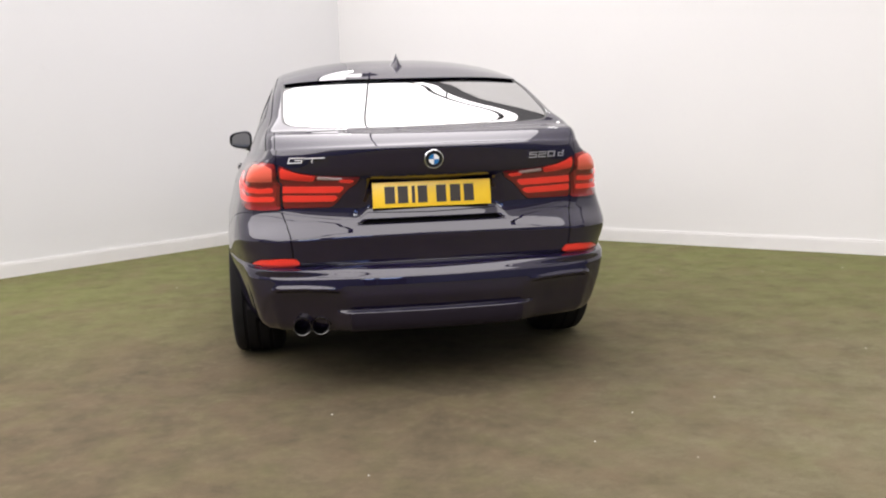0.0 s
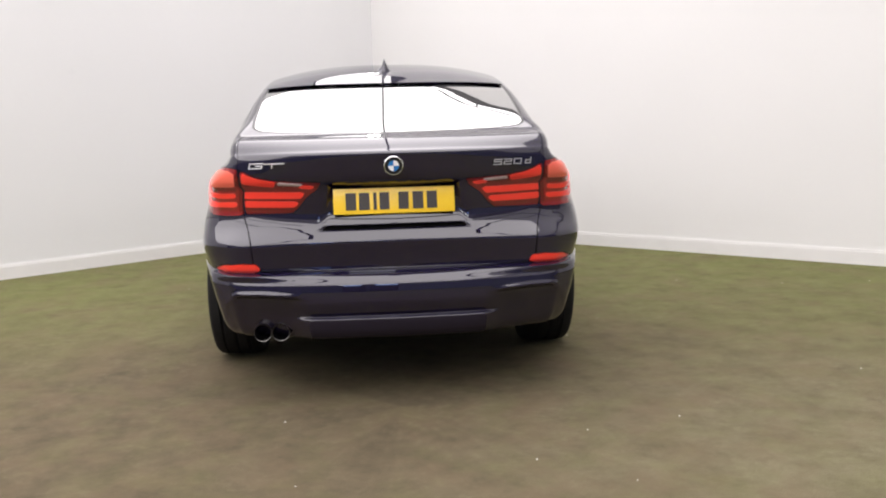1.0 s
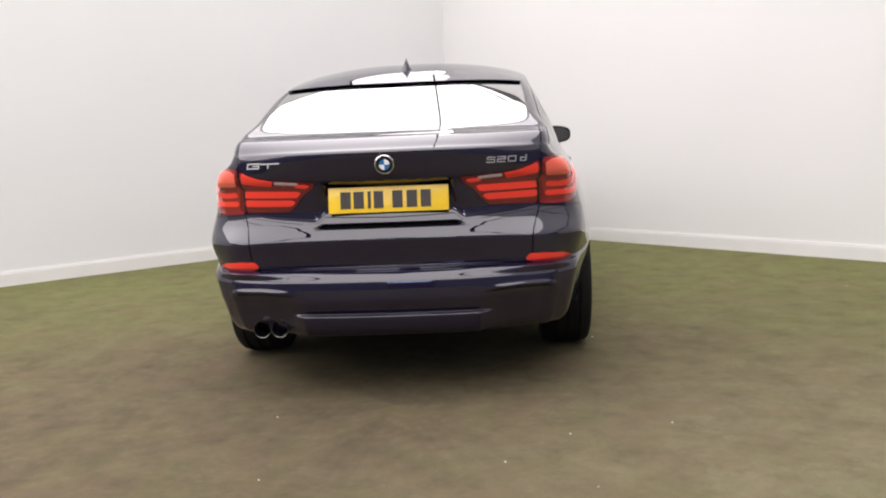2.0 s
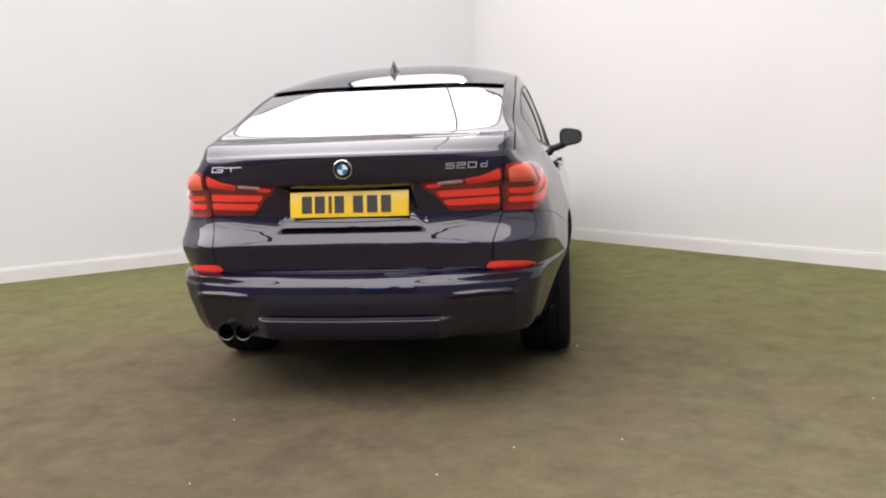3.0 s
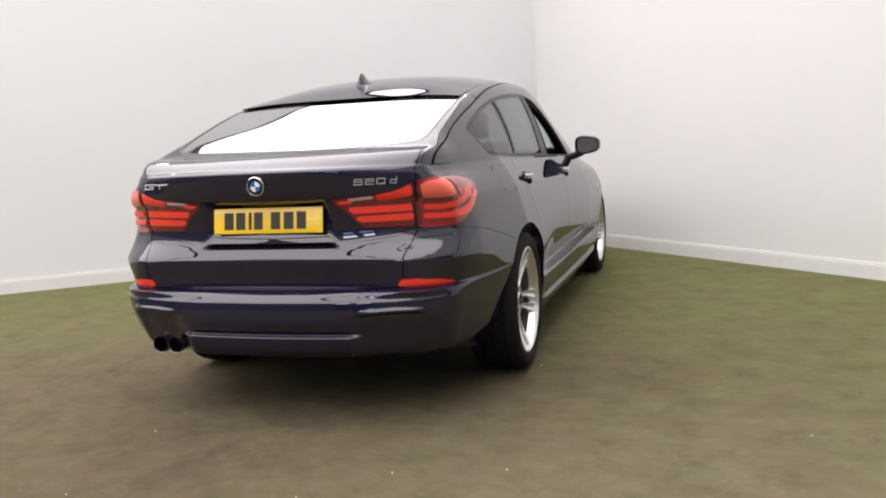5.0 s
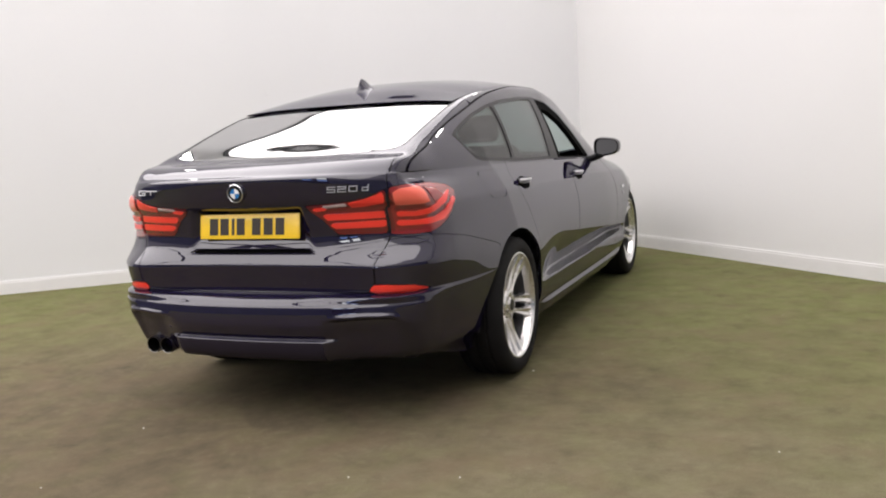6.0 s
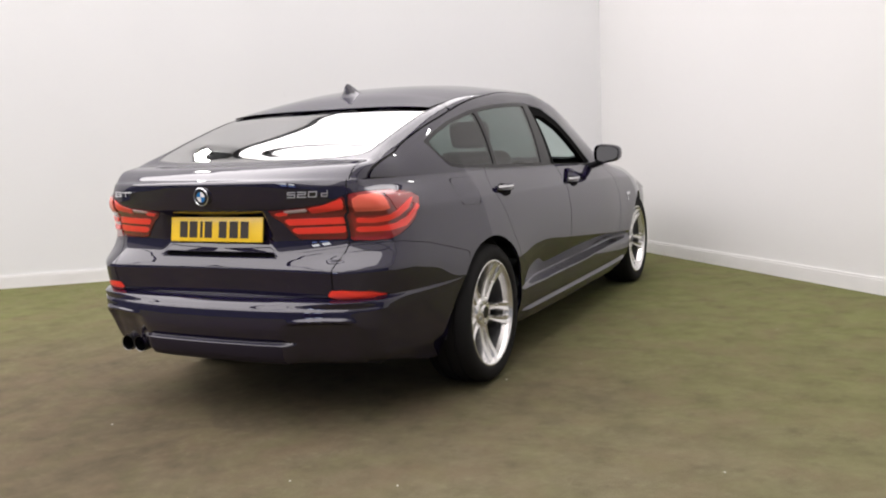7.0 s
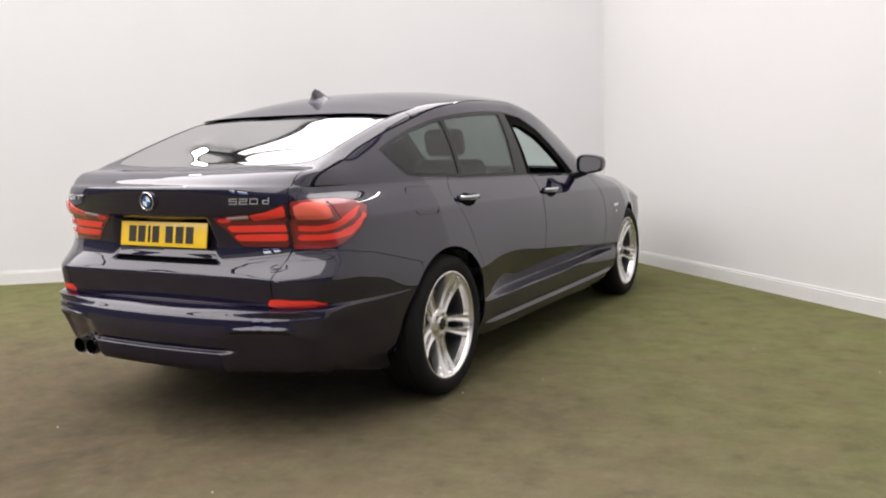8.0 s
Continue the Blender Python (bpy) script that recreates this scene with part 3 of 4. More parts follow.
upper = np.zeros((NC + 1, NK + 1, 3))
yb0, yb1 = corner[1], ring[NCOL - 1 - NC, -1, 1]
for k in range(NK + 1):
    B = ring[NC + k, -1]
    f0 = max(0.0, 1 - (B[1] - yb0) / 0.62) ** 2
    fz = max(0.0, 1 - (B[1] - yb0) / 0.34) ** 2      # the lip's bow dies out before the rear window
    f1 = max(0.0, 1 - (yb1 - B[1]) / 0.8) ** 2
    for i in range(NC + 1):
        y = B[1] - (yb0 - ring[i, -1, 1]) * f0 + (ring[NCOL - 1 - i, -1, 1] - yb1) * f1
        s = section(B[0], B[2], y - (ring[i, -1, 1] - ring[0, -1, 1]) * fz + (ring[-1, -1, 1] - ring[NCOL - 1 - i, -1, 1]) * f1)
        u = tau[i] * (len(s) - 1)
        j = min(int(u), len(s) - 2)
        p = s[j] + (s[j + 1] - s[j]) * (u - j)
        upper[i, k] = (p[0], y, p[1])
upper[:, 0] = ring[:NC + 1, -1]
upper[:, NK] = ring[NCOL - 1 - NC:, -1][::-1]
upper[NC, :] = ring[NC:NCOL - NC, -1]
upper[0, :, 0] = 0


class Shell:
    """The half body as polygons that can be split along drawn lines."""

    def __init__(self):
        vid = {}
        self.D, self.S, self.F, self.L = [], [], [], []          # D: drawn places, V: true places
        run = np.zeros((NCOL, NROW))
        run[1:] = np.cumsum(np.linalg.norm(np.diff(ring[:, :, :2], axis=0), axis=2), axis=0)
        self.run = run

        def vert(p, s):
            key = tuple(np.round(p, 6))
            if key not in vid:
                vid[key] = len(self.D)
                self.D.append(tuple(p)), self.S.append(s)
            return vid[key]
        R = [[vert(ring[c_, r], run[c_, r]) for r in range(NROW)] for c_ in range(NCOL)]
        U = [[vert(upper[i, k], run[NC + k, -1]) for k in range(NK + 1)] for i in range(NC + 1)]
        for c_ in range(NCOL - 1):
            for r in range(NROW - 1):
                self.face((R[c_][r], R[c_ + 1][r], R[c_ + 1][r + 1], R[c_][r + 1]), "low")
        for i in range(NC):
            for k in range(NK):
                self.face((U[i][k], U[i + 1][k], U[i + 1][k + 1], U[i][k + 1]), "up")
        V = np.stack(grow(*np.array(self.D).T), 1)
        self.V = [tuple(p) for p in V]
        N = np.zeros_like(V)
        for f in self.F:
            p = V[list(f)]
            n = sum(np.cross(p[i] - p[0], p[i + 1] - p[0]) for i in range(1, len(f) - 1))
            for w in f:
                N[w] += n
        N[abs(V[:, 0]) < 1e-6, 0] = 0
        self.N = [tuple(n) for n in N / np.maximum(np.linalg.norm(N, axis=1), 1e-12)[:, None]]

    def face(self, f, label):
        f = [w for i, w in enumerate(f) if w != f[i - 1]]
        if len(f) > 2:
            self.F.append(tuple(f)), self.L.append(label)

    def arrays(self):
        V = np.array(self.D)
        return V[:, 0], V[:, 1], V[:, 2], np.array(self.S)

    def at(self, z, x=None, y=None):
        """(distance along the outline, z) at height z, for a given x near the rear or y along the side."""
        r = int(np.argmin(abs(ring[NC // 2, :, 2] - z)))
        if x is not None:
            return float(np.interp(x, ring[:NR, r, 0], self.run[:NR, r])), z
        return float(np.interp(y, ring[NC // 2:-NC, r, 1], self.run[NC // 2:-NC, r])), z

    def cut(self, labels, field, inside):
        """Splits faces with these labels where the field is zero; the part below zero takes a new label."""
        val = list(field)
        made = {}
        F, L = [], []
        for f, l in zip(self.F, self.L):
            if l not in labels:
                F.append(f), L.append(l)
                continue
            d = [val[w] for w in f]
            if max(d) <= 0:
                F.append(f), L.append(inside)
            elif min(d) >= 0:
                F.append(f), L.append(l)
            else:
                neg, pos = [], []
                for i, w in enumerate(f):
                    w2, d1 = f[(i + 1) % len(f)], d[i]
                    d2 = d[(i + 1) % len(f)]
                    (neg if d1 < 0 else pos).append(w)
                    if (d1 < 0) != (d2 < 0):
                        key = (min(w, w2), max(w, w2))
                        if key not in made:
                            t = d1 / (d1 - d2)
                            for arr in (self.V, self.N, self.D):
                                A, B = arr[w], arr[w2]
                                arr.append(tuple(A[c_] + (B[c_] - A[c_]) * t for c_ in range(3)))
                            self.S.append(self.S[w] + (self.S[w2] - self.S[w]) * t)
                            val.append(0.0)
                            made[key] = len(self.V) - 1
                        neg.append(made[key]), pos.append(made[key])
                for poly, lab in ((neg, inside), (pos, l)):
                    if len(poly) > 2:
                        F.append(tuple(poly)), L.append(lab)
        self.F, self.L = F, L

    def seam(self, labels, draw, inside, gap=0.005):
        self.cut(labels, draw() + gap / 2, inside)
        self.cut(labels, draw() - gap / 2, "gap")

    def build(self, name, labels, material, parent, side="c", lift=0.0, depth=0.012, label=""):
        V, N, F, ids = [], [], [], {}
        for sg in ((1, -1) if side == "c" else (1,) if side == "r" else (-1,)):
            for f, l in zip(self.F, self.L):
                if l not in labels:
                    continue
                g = []
                for w in f:
                    key = (w, 0 if abs(self.V[w][0]) < 1e-6 else sg)
                    if key not in ids:
                        ids[key] = len(V)
                        p, n = self.V[w], self.N[w]
                        V.append((sg * (p[0] + n[0] * lift), p[1] + n[1] * lift, p[2] + n[2] * lift))
                        N.append((sg * n[0], n[1], n[2]))
                    g.append(ids[key])
                F.append(g if sg > 0 else g[::-1])
        nf = len(F)
        if depth:
            edge = {}
            for g in F:
                for a, b in zip(g, g[1:] + g[:1]):
                    if (b, a) in edge:
                        del edge[(b, a)]
                    else:
                        edge[(a, b)] = 1
            for a, b in edge:
                pa, pb, na, nb = (np.array(q) for q in (V[a], V[b], N[a], N[b]))
                quad = [pb, pa, pa - na * depth, pb - nb * depth]
                n = np.cross(quad[1] - quad[0], quad[2] - quad[0])
                n = n / max(np.linalg.norm(n), 1e-12)
                i0 = len(V)
                for q in quad:
                    V.append(tuple(q)), N.append(tuple(n))
                F.append([i0, i0 + 1, i0 + 2, i0 + 3])
        me = bpy.data.meshes.new(name)
        me.from_pydata(V, [], F)
        me.polygons.foreach_set("use_smooth", [True] * len(F))
        me.normals_split_custom_set_from_vertices(N)
        me.materials.append(material)
        ob = new(name, me)
        ob.parent = parent
        return tagged(ob, label)


sh = Shell()
LOW, UP = ["low"], ["up"]


def field(fn):
    return lambda: fn(*sh.arrays())


# underside edge and wheel arches
sh.cut(LOW, field(lambda x, y, z, s: z - (0.205 + 0.088 * (1 - sstep(0.25, 0.75, y))))(), "gone")
for hub in (REAR_AXLE, FRONT_AXLE):
    P_ = np.array(sh.V)
    sh.cut(LOW, np.where(P_[:, 0] > 0.6, np.hypot(P_[:, 1] - hub, P_[:, 2] - WHEEL_R) - 0.392, 1.0), "gone")

# windows
DLO = [(0.792, 1.222), (0.91, 1.263), (1.09, 1.309), (1.36, 1.355), (1.62, 1.384), (1.95, 1.402), (2.20, 1.402), (2.44, 1.372), (2.645, 1.296), (2.80, 1.195), (2.95, 1.080), (3.06, 0.996),
       (3.02, 0.984), (2.26, 1.020), (1.446, 1.049), (1.006, 1.079), (0.921, 1.093), (0.858, 1.140)]
sh.cut(UP, field(lambda x, y, z, s: np.where(x > 0.45, sdf(DLO, y, z), 1.0))(), "side_trim")


def pane(y0t, y0b, y1t, y1b, inset=0.017):
    """Inside the side window line, between two leaning divisions (y at the top and at the bottom)."""
    def f(x, y, z, s):
        t = (z - 1.05) / 0.36
        return np.maximum(sdf(DLO, y, z) + inset, np.maximum(y0b + (y0t - y0b) * t - y, y - y1b - (y1t - y1b) * t))
    return field(f)


sh.cut(["side_trim"], pane(0, 0, 1.428, 1.430)(), "quarter_glass")
sh.cut(["side_trim"], pane(1.466, 1.464, 2.160, 2.132)(), "rear_door_glass")
DLO_OPEN = [(y, z - (0.050 if z < belt_z(y) + 0.03 else 0)) for y, z in DLO]      # the wound-down window opens to the belt, under a thick frame
sh.cut(["side_trim"], field(lambda x, y, z, s: np.maximum(sdf(DLO_OPEN, y, z) + 0.062, 2.350 - 0.075 * (z - 1.05) / 0.36 - y))(), "front_door_glass")
sh.cut(["side_trim"], field(lambda x, y, z, s: np.maximum(2.290 - 0.13 * (z - 1.04) - y, sdf(DLO, y, z) + 0.006))(), "window_frame")
REARGLASS = [(-0.1, 0.340), (0.0, 0.340), (0.28, 0.348), (0.48, 0.374), (0.590, 0.404), (0.628, 0.450), (0.634, 0.56), (0.632, 0.85), (0.624, 1.12), (-0.1, 1.12)]
sh.cut(UP, field(lambda x, y, z, s: np.where(y < 1.6, sdf(REARGLASS, x, y), 1.0))(), "rear_trim")
sh.cut(["rear_trim"], field(lambda x, y, z, s: sdf(REARGLASS, x, y) + 0.012)(), "rear_glass")
SCREEN = [(-0.1, 2.86), (0.0, 2.86), (0.50, 2.93), (0.53, 3.0), (0.600, 3.40), (0.605, 3.60), (0.40, 3.72), (0.0, 3.76), (-0.1, 3.76)]
sh.cut(UP, field(lambda x, y, z, s: np.where(y > 2, sdf(SCREEN, x, y), 1.0))(), "screen_glass")

# lamps and reflectors
def outline(*pts):
    """Points along the rear and its corners: (x, z) up to the corner, (None, z, y) round it."""
    return [sh.at(p[1], x=p[0]) if p[0] is not None else sh.at(p[1], y=p[2]) for p in pts]


def drawn(labels, poly, inside, gap=0.0):
    f = field(lambda x, y, z, s: np.where(y < 1.0, sdf(poly, s, z), 1.0))
    if gap:
        sh.seam(labels, f, inside, gap)
    else:
        sh.cut(labels, f(), inside)


LAMP_IN = outline((0.306, 0.963), (0.42, 0.970), (0.50, 0.977), (0.58, 0.990), (0.62, 1.008), (0.656, 1.025), (0.642, 0.832), (0.555, 0.834), (0.435, 0.836), (0.405, 0.862), (0.368, 0.908))
LAMP_OUT = outline((0.667, 1.028), (0.72, 1.036), (None, 1.031, 0.36), (None, 1.012, 0.475), (None, 0.986, 0.530), (None, 0.952, 0.508), (None, 0.902, 0.460), (None, 0.871, 0.405), (None, 0.842, 0.340), (None, 0.826, 0.292),
                   (0.735, 0.822), (0.653, 0.827))
REFL = outline((0.576, 0.597), (0.597, 0.624), (0.656, 0.627), (0.75, 0.616), (None, 0.592, 0.268), (0.75, 0.586), (0.605, 0.587))
drawn(LOW, LAMP_IN, "lamp_in", 0.003)
drawn(LOW, LAMP_OUT, "lamp_out", 0.003)
drawn(LOW, REFL, "reflector", 0.003)
BARS_IN = (outline((0.373, 0.926), (0.643, 0.931), (0.641, 0.902), (0.393, 0.899)), outline((0.396, 0.887), (0.640, 0.892), (0.638, 0.863), (0.422, 0.862)), outline((0.335, 0.953), (0.40, 0.958), (0.40, 0.944), (0.352, 0.939)))
TOP_IN = outline((0.500, 0.972), (0.567, 0.984), (0.62, 1.001), (0.648, 1.015), (0.646, 0.966), (0.567, 0.956), (0.50, 0.950))
STRIP_IN = outline((0.385, 0.9635), (0.494, 0.9715), (0.494, 0.9605), (0.385, 0.9535))
GROOVE_OUT = (outline((0.676, 0.947), (None, 0.944, 0.266), (None, 0.953, 0.311), (None, 0.995, 0.299), (None, 1.022, 0.286), (None, 1.022, 0.302), (None, 0.995, 0.317), (None, 0.945, 0.330), (None, 0.931, 0.300), (0.676, 0.929)),
              outline((0.673, 0.898), (0.743, 0.895), (None, 0.900, 0.300), (None, 0.918, 0.360), (None, 0.955, 0.437), (None, 0.975, 0.470), (None, 0.965, 0.478), (None, 0.917, 0.402), (None, 0.893, 0.325), (None, 0.886, 0.264), (0.672, 0.889)),
              outline((0.668, 1.022), (0.677, 1.022), (0.670, 0.836), (0.655, 0.836)))
BARS_OUT = (outline((0.680, 0.925), (0.744, 0.920), (None, 0.928, 0.298), (None, 0.957, 0.365), (None, 0.987, 0.446), (None, 0.992, 0.486), (None, 0.960, 0.436), (None, 0.922, 0.360), (None, 0.904, 0.300), (0.743, 0.899), (0.677, 0.902)),
            outline((0.676, 0.886), (None, 0.883, 0.264), (None, 0.890, 0.325), (None, 0.914, 0.402), (None, 0.960, 0.480), (None, 0.957, 0.502), (None, 0.913, 0.452), (None, 0.872, 0.381), (None, 0.861, 0.297), (0.673, 0.862)))
TOP_OUT = outline((0.680, 1.006), (0.706, 1.021), (None, 1.023, 0.266), (None, 0.995, 0.288), (None, 0.957, 0.303), (None, 0.950, 0.266), (0.682, 0.952))
for poly in BARS_IN:
    drawn(["lamp_in"], poly, "bar_in")
drawn(["lamp_in"], TOP_IN, "top_in")
drawn(["lamp_in"], STRIP_IN, "strip_in")
for poly in GROOVE_OUT:
    drawn(["lamp_out"], poly, "groove_out")
for poly in BARS_OUT:
    drawn(["lamp_out"], poly, "bar_out")
drawn(["lamp_out"], TOP_OUT, "top_out")

# panels: tailgate, bumper, doors, bonnet, roof
gate_x = curve((0.55, 0.60), (0.60, 0.606), (0.717, 0.615), (0.778, 0.635), (0.83, 0.6495), (1.03, 0.6630), (1.085, 0.658), (1.16, 0.648), (1.20, 0.640), (1.30, 0.638), (1.6, 0.638))
sh.seam(LOW, field(lambda x, y, z, s: np.where(y < 0.5, np.maximum(x - gate_x(z), 0.588 - z), 1.0)), "tailgate", 0.003)
sh.seam(UP, field(lambda x, y, z, s: np.maximum(x - 0.664, y - 0.312 - 0.10 * x ** 2)), "tailgate", 0.004)
hatch_x = curve((0.2, 0.705), (0.38, 0.703), (0.49, 0.696), (0.66, 0.680), (0.78, 0.677), (1.02, 0.673), (1.34, 0.657), (1.65, 0.646), (2.0, 0.626), (2.9, 0.60))
sh.seam(UP, field(lambda x, y, z, s: np.maximum(x - hatch_x(y), y - 1.18)), "hatch", 0.005)
sh.cut(["tailgate"], field(lambda x, y, z, s: np.where(y < 0.4, sdf([(-0.285, 0.776), (0.285, 0.776), (0.318, 0.759), (-0.318, 0.759)], x, z), 1.0))(), "slot")
BUMPER = [(-1, 0.1), (-1, 0.588)] + outline((0.610, 0.588), (0.618, 0.72), (0.650, 0.818), (None, 0.812, 0.33), (None, 0.785, 0.49), (None, 0.745, 0.64), (None, 0.700, 0.82), (None, 0.19, 0.98))
drawn(LOW, BUMPER, "rear_bumper", 0.0022)
INSERT = outline((0.385, 0.479), (0.43, 0.483), (0.567, 0.490), (0.683, 0.488), (0.730, 0.458), (0.760, 0.33), (0.76, 0.2), (0.37, 0.2), (0.380, 0.39))
drawn(["rear_bumper"], INSERT, "insert")
VALANCE = [(-1, 0.386)] + outline((0.37, 0.386), (0.40, 0.350), (0.44, 0.2)) + [(-1, 0.1)]
drawn(["rear_bumper"], VALANCE, "valance")
REAR_DOOR = [(1.40, 1.2), (1.30, 1.06), (1.246, 1.0), (1.238, 0.953), (1.306, 0.825), (1.334, 0.72), (1.40, 0.60), (1.53, 0.50), (1.60, 0.40), (1.61, 0.292), (2.205, 0.292), (2.235, 0.58), (2.29, 0.80), (2.36, 0.98), (2.38, 1.2)]
FRONT_DOOR = [(2.385, 1.2), (2.365, 0.98), (2.295, 0.80), (2.240, 0.58), (2.21, 0.292), (3.24, 0.292), (3.32, 0.60), (3.34, 0.80), (3.32, 1.2)]
for poly, lab in ((REAR_DOOR, "rear_door"), (FRONT_DOOR, "front_door")):
    sh.seam(["low", "up"], field(lambda x, y, z, s: np.where((x > 0.6) & (y > 1) & (y < 3.8), np.maximum(sdf(poly, y, z), z - belt_z(y) - 0.012), 1.0)), lab, 0.003)
FLAP = [(0.872, 1.020), (1.060, 1.010), (1.020, 0.920), (0.880, 0.928)]
sh.seam(LOW, field(lambda x, y, z, s: np.where((x > 0.6) & (y < 1.3), sdf(FLAP, y, z, 0.02), 1.0)), "flap", 0.0008)
sh.cut(LOW, field(lambda x, y, z, s: np.where((y > 1.5) & (y < 3.85) & (x > 0.6), z - 0.2905, 1.0))(), "sill")
sh.seam(LOW, field(lambda x, y, z, s: 4.50 - y), "front_bumper")
sh.seam(["low"], field(lambda x, y, z, s: np.where(y < 3.0, 1.0, np.maximum(3.342 - y, -1))), "fender")
sh.seam(UP, field(lambda x, y, z, s: np.maximum(3.70 - 0.5 * x ** 2 - y, x - 0.70)), "bonnet")
sh.seam(UP, field(lambda x, y, z, s: np.maximum(np.maximum(x - hatch_x(y), 1.18 - y), y - 2.85)), "roof", 0.006)

car = new("car")
tagged(car, "dark navy five-door saloon car with silver alloy wheels, parked on turf", "car")
B = sh.build
B("tailgate", ["tailgate"], PAINT, car, label="navy painted tailgate with a recess for the plate")
B("hatch_frame", ["hatch"], PAINT, car, label="navy painted frame of the hatch round the rear window")
# slot face coloured black to stand for the shade in it
B("handle_slot", ["slot"], SOOT_SHADE, car, lift=-0.004, depth=0.0, label="grip slot below the plate, blackened for the shade in it")
B("rear_bumper", ["rear_bumper"], PAINT, car, depth=0.02)
B("valance", ["valance"], BLACK_PLASTIC, car, depth=0.02, label="dark lower bumper insert")
B("bumper_insert", ["insert"], MATT_DARK, car, "r", depth=0.02, label="satin dark recessed bumper corner")
B("bumper_insert", ["insert"], MATT_DARK, car, "l", depth=0.02, label="satin dark recessed bumper corner")
B("roof", ["roof"], PAINT, car)
B("bonnet", ["bonnet"], PAINT, car)
B("front_bumper", ["front_bumper"], PAINT, car)
B("rear_window", ["rear_glass"], GLASS_REAR, car, lift=-0.002, depth=0.004, label="tinted rear window mirroring the ceiling")
B("rear_window_seal", ["rear_trim"], BLACK_GLOSS, car, depth=0.008)
B("windscreen", ["screen_glass"], GLASS_CLEAR, car, depth=0.004)
for sd in "rl":
    B("side_panel", ["low", "up"], PAINT, car, sd)
    B("rear_door", ["rear_door"], PAINT, car, sd)
    B("front_door", ["front_door"], PAINT, car, sd)
    B("front_wing", ["fender"], PAINT, car, sd)
    B("side_skirt", ["sill"], PAINT, car, sd)
    B("fuel_flap", ["flap"], PAINT, car, sd) if sd == "r" else B("side_panel_patch", ["flap"], PAINT, car, sd)
    B("window_trim", ["side_trim"], BLACK_GLOSS, car, sd, depth=0.02)
    B("open_window_frame", ["window_frame"], SOOT_SHADE, car, sd, lift=-0.003, depth=0.03, label="black frame of the front side window")
    B("quarter_window", ["quarter_glass"], GLASS_TINT, car, sd, lift=-0.004, depth=0.004, label="dark privacy glass")
    B("rear_door_window", ["rear_door_glass"], GLASS_TINT, car, sd, lift=-0.004, depth=0.004, label="dark privacy glass")
    if sd == "l":      # the other front window is wound down
        B("front_door_window", ["front_door_glass"], GLASS_CLEAR, car, sd, lift=-0.004, depth=0.004, label="clear greenish glass")
    lamp = B("taillight", ["lamp_in"], RED_DEEP, car, sd, lift=0.002, depth=0.025, label="deep red rear light cluster with bright bars")
    B("outer_lens", ["lamp_out"], RED_LENS, lamp, sd, lift=0.002, depth=0.025)
    B("light_bar", ["bar_in"], RED_BAR, lamp, sd, lift=0.006, depth=0.006)
    B("dark_groove", ["groove_out"], RED_DEEP, lamp, sd, lift=-0.001, depth=0.01)
    B("light_bar", ["bar_out"], RED_BAR, lamp, sd, lift=0.006, depth=0.006)
    B("upper_lens", ["top_in"], RED_BAR, lamp, sd, lift=0.005, depth=0.006)
    B("upper_lens", ["top_out"], RED_TOP, lamp, sd, lift=0.005, depth=0.006)
    B("indicator_strip", ["strip_in"], CLEAR_BAR, lamp, sd, lift=0.005, depth=0.006)
    B("bumper_reflector", ["reflector"], RED_BAR, car, sd, lift=0.001, depth=0.012, label="red reflector strip")
B("inner_shell", ["low", "up", "tailgate", "hatch", "rear_bumper", "insert", "valance", "roof", "bonnet", "front_bumper", "rear_door", "front_door", "fender", "sill", "flap", "gap", "side_trim", "window_frame",
                  "rear_trim", "lamp_in", "lamp_out", "groove_out", "bar_in", "bar_out", "top_in", "top_out", "strip_in", "reflector"], GAP, car, lift=-0.014, depth=0)


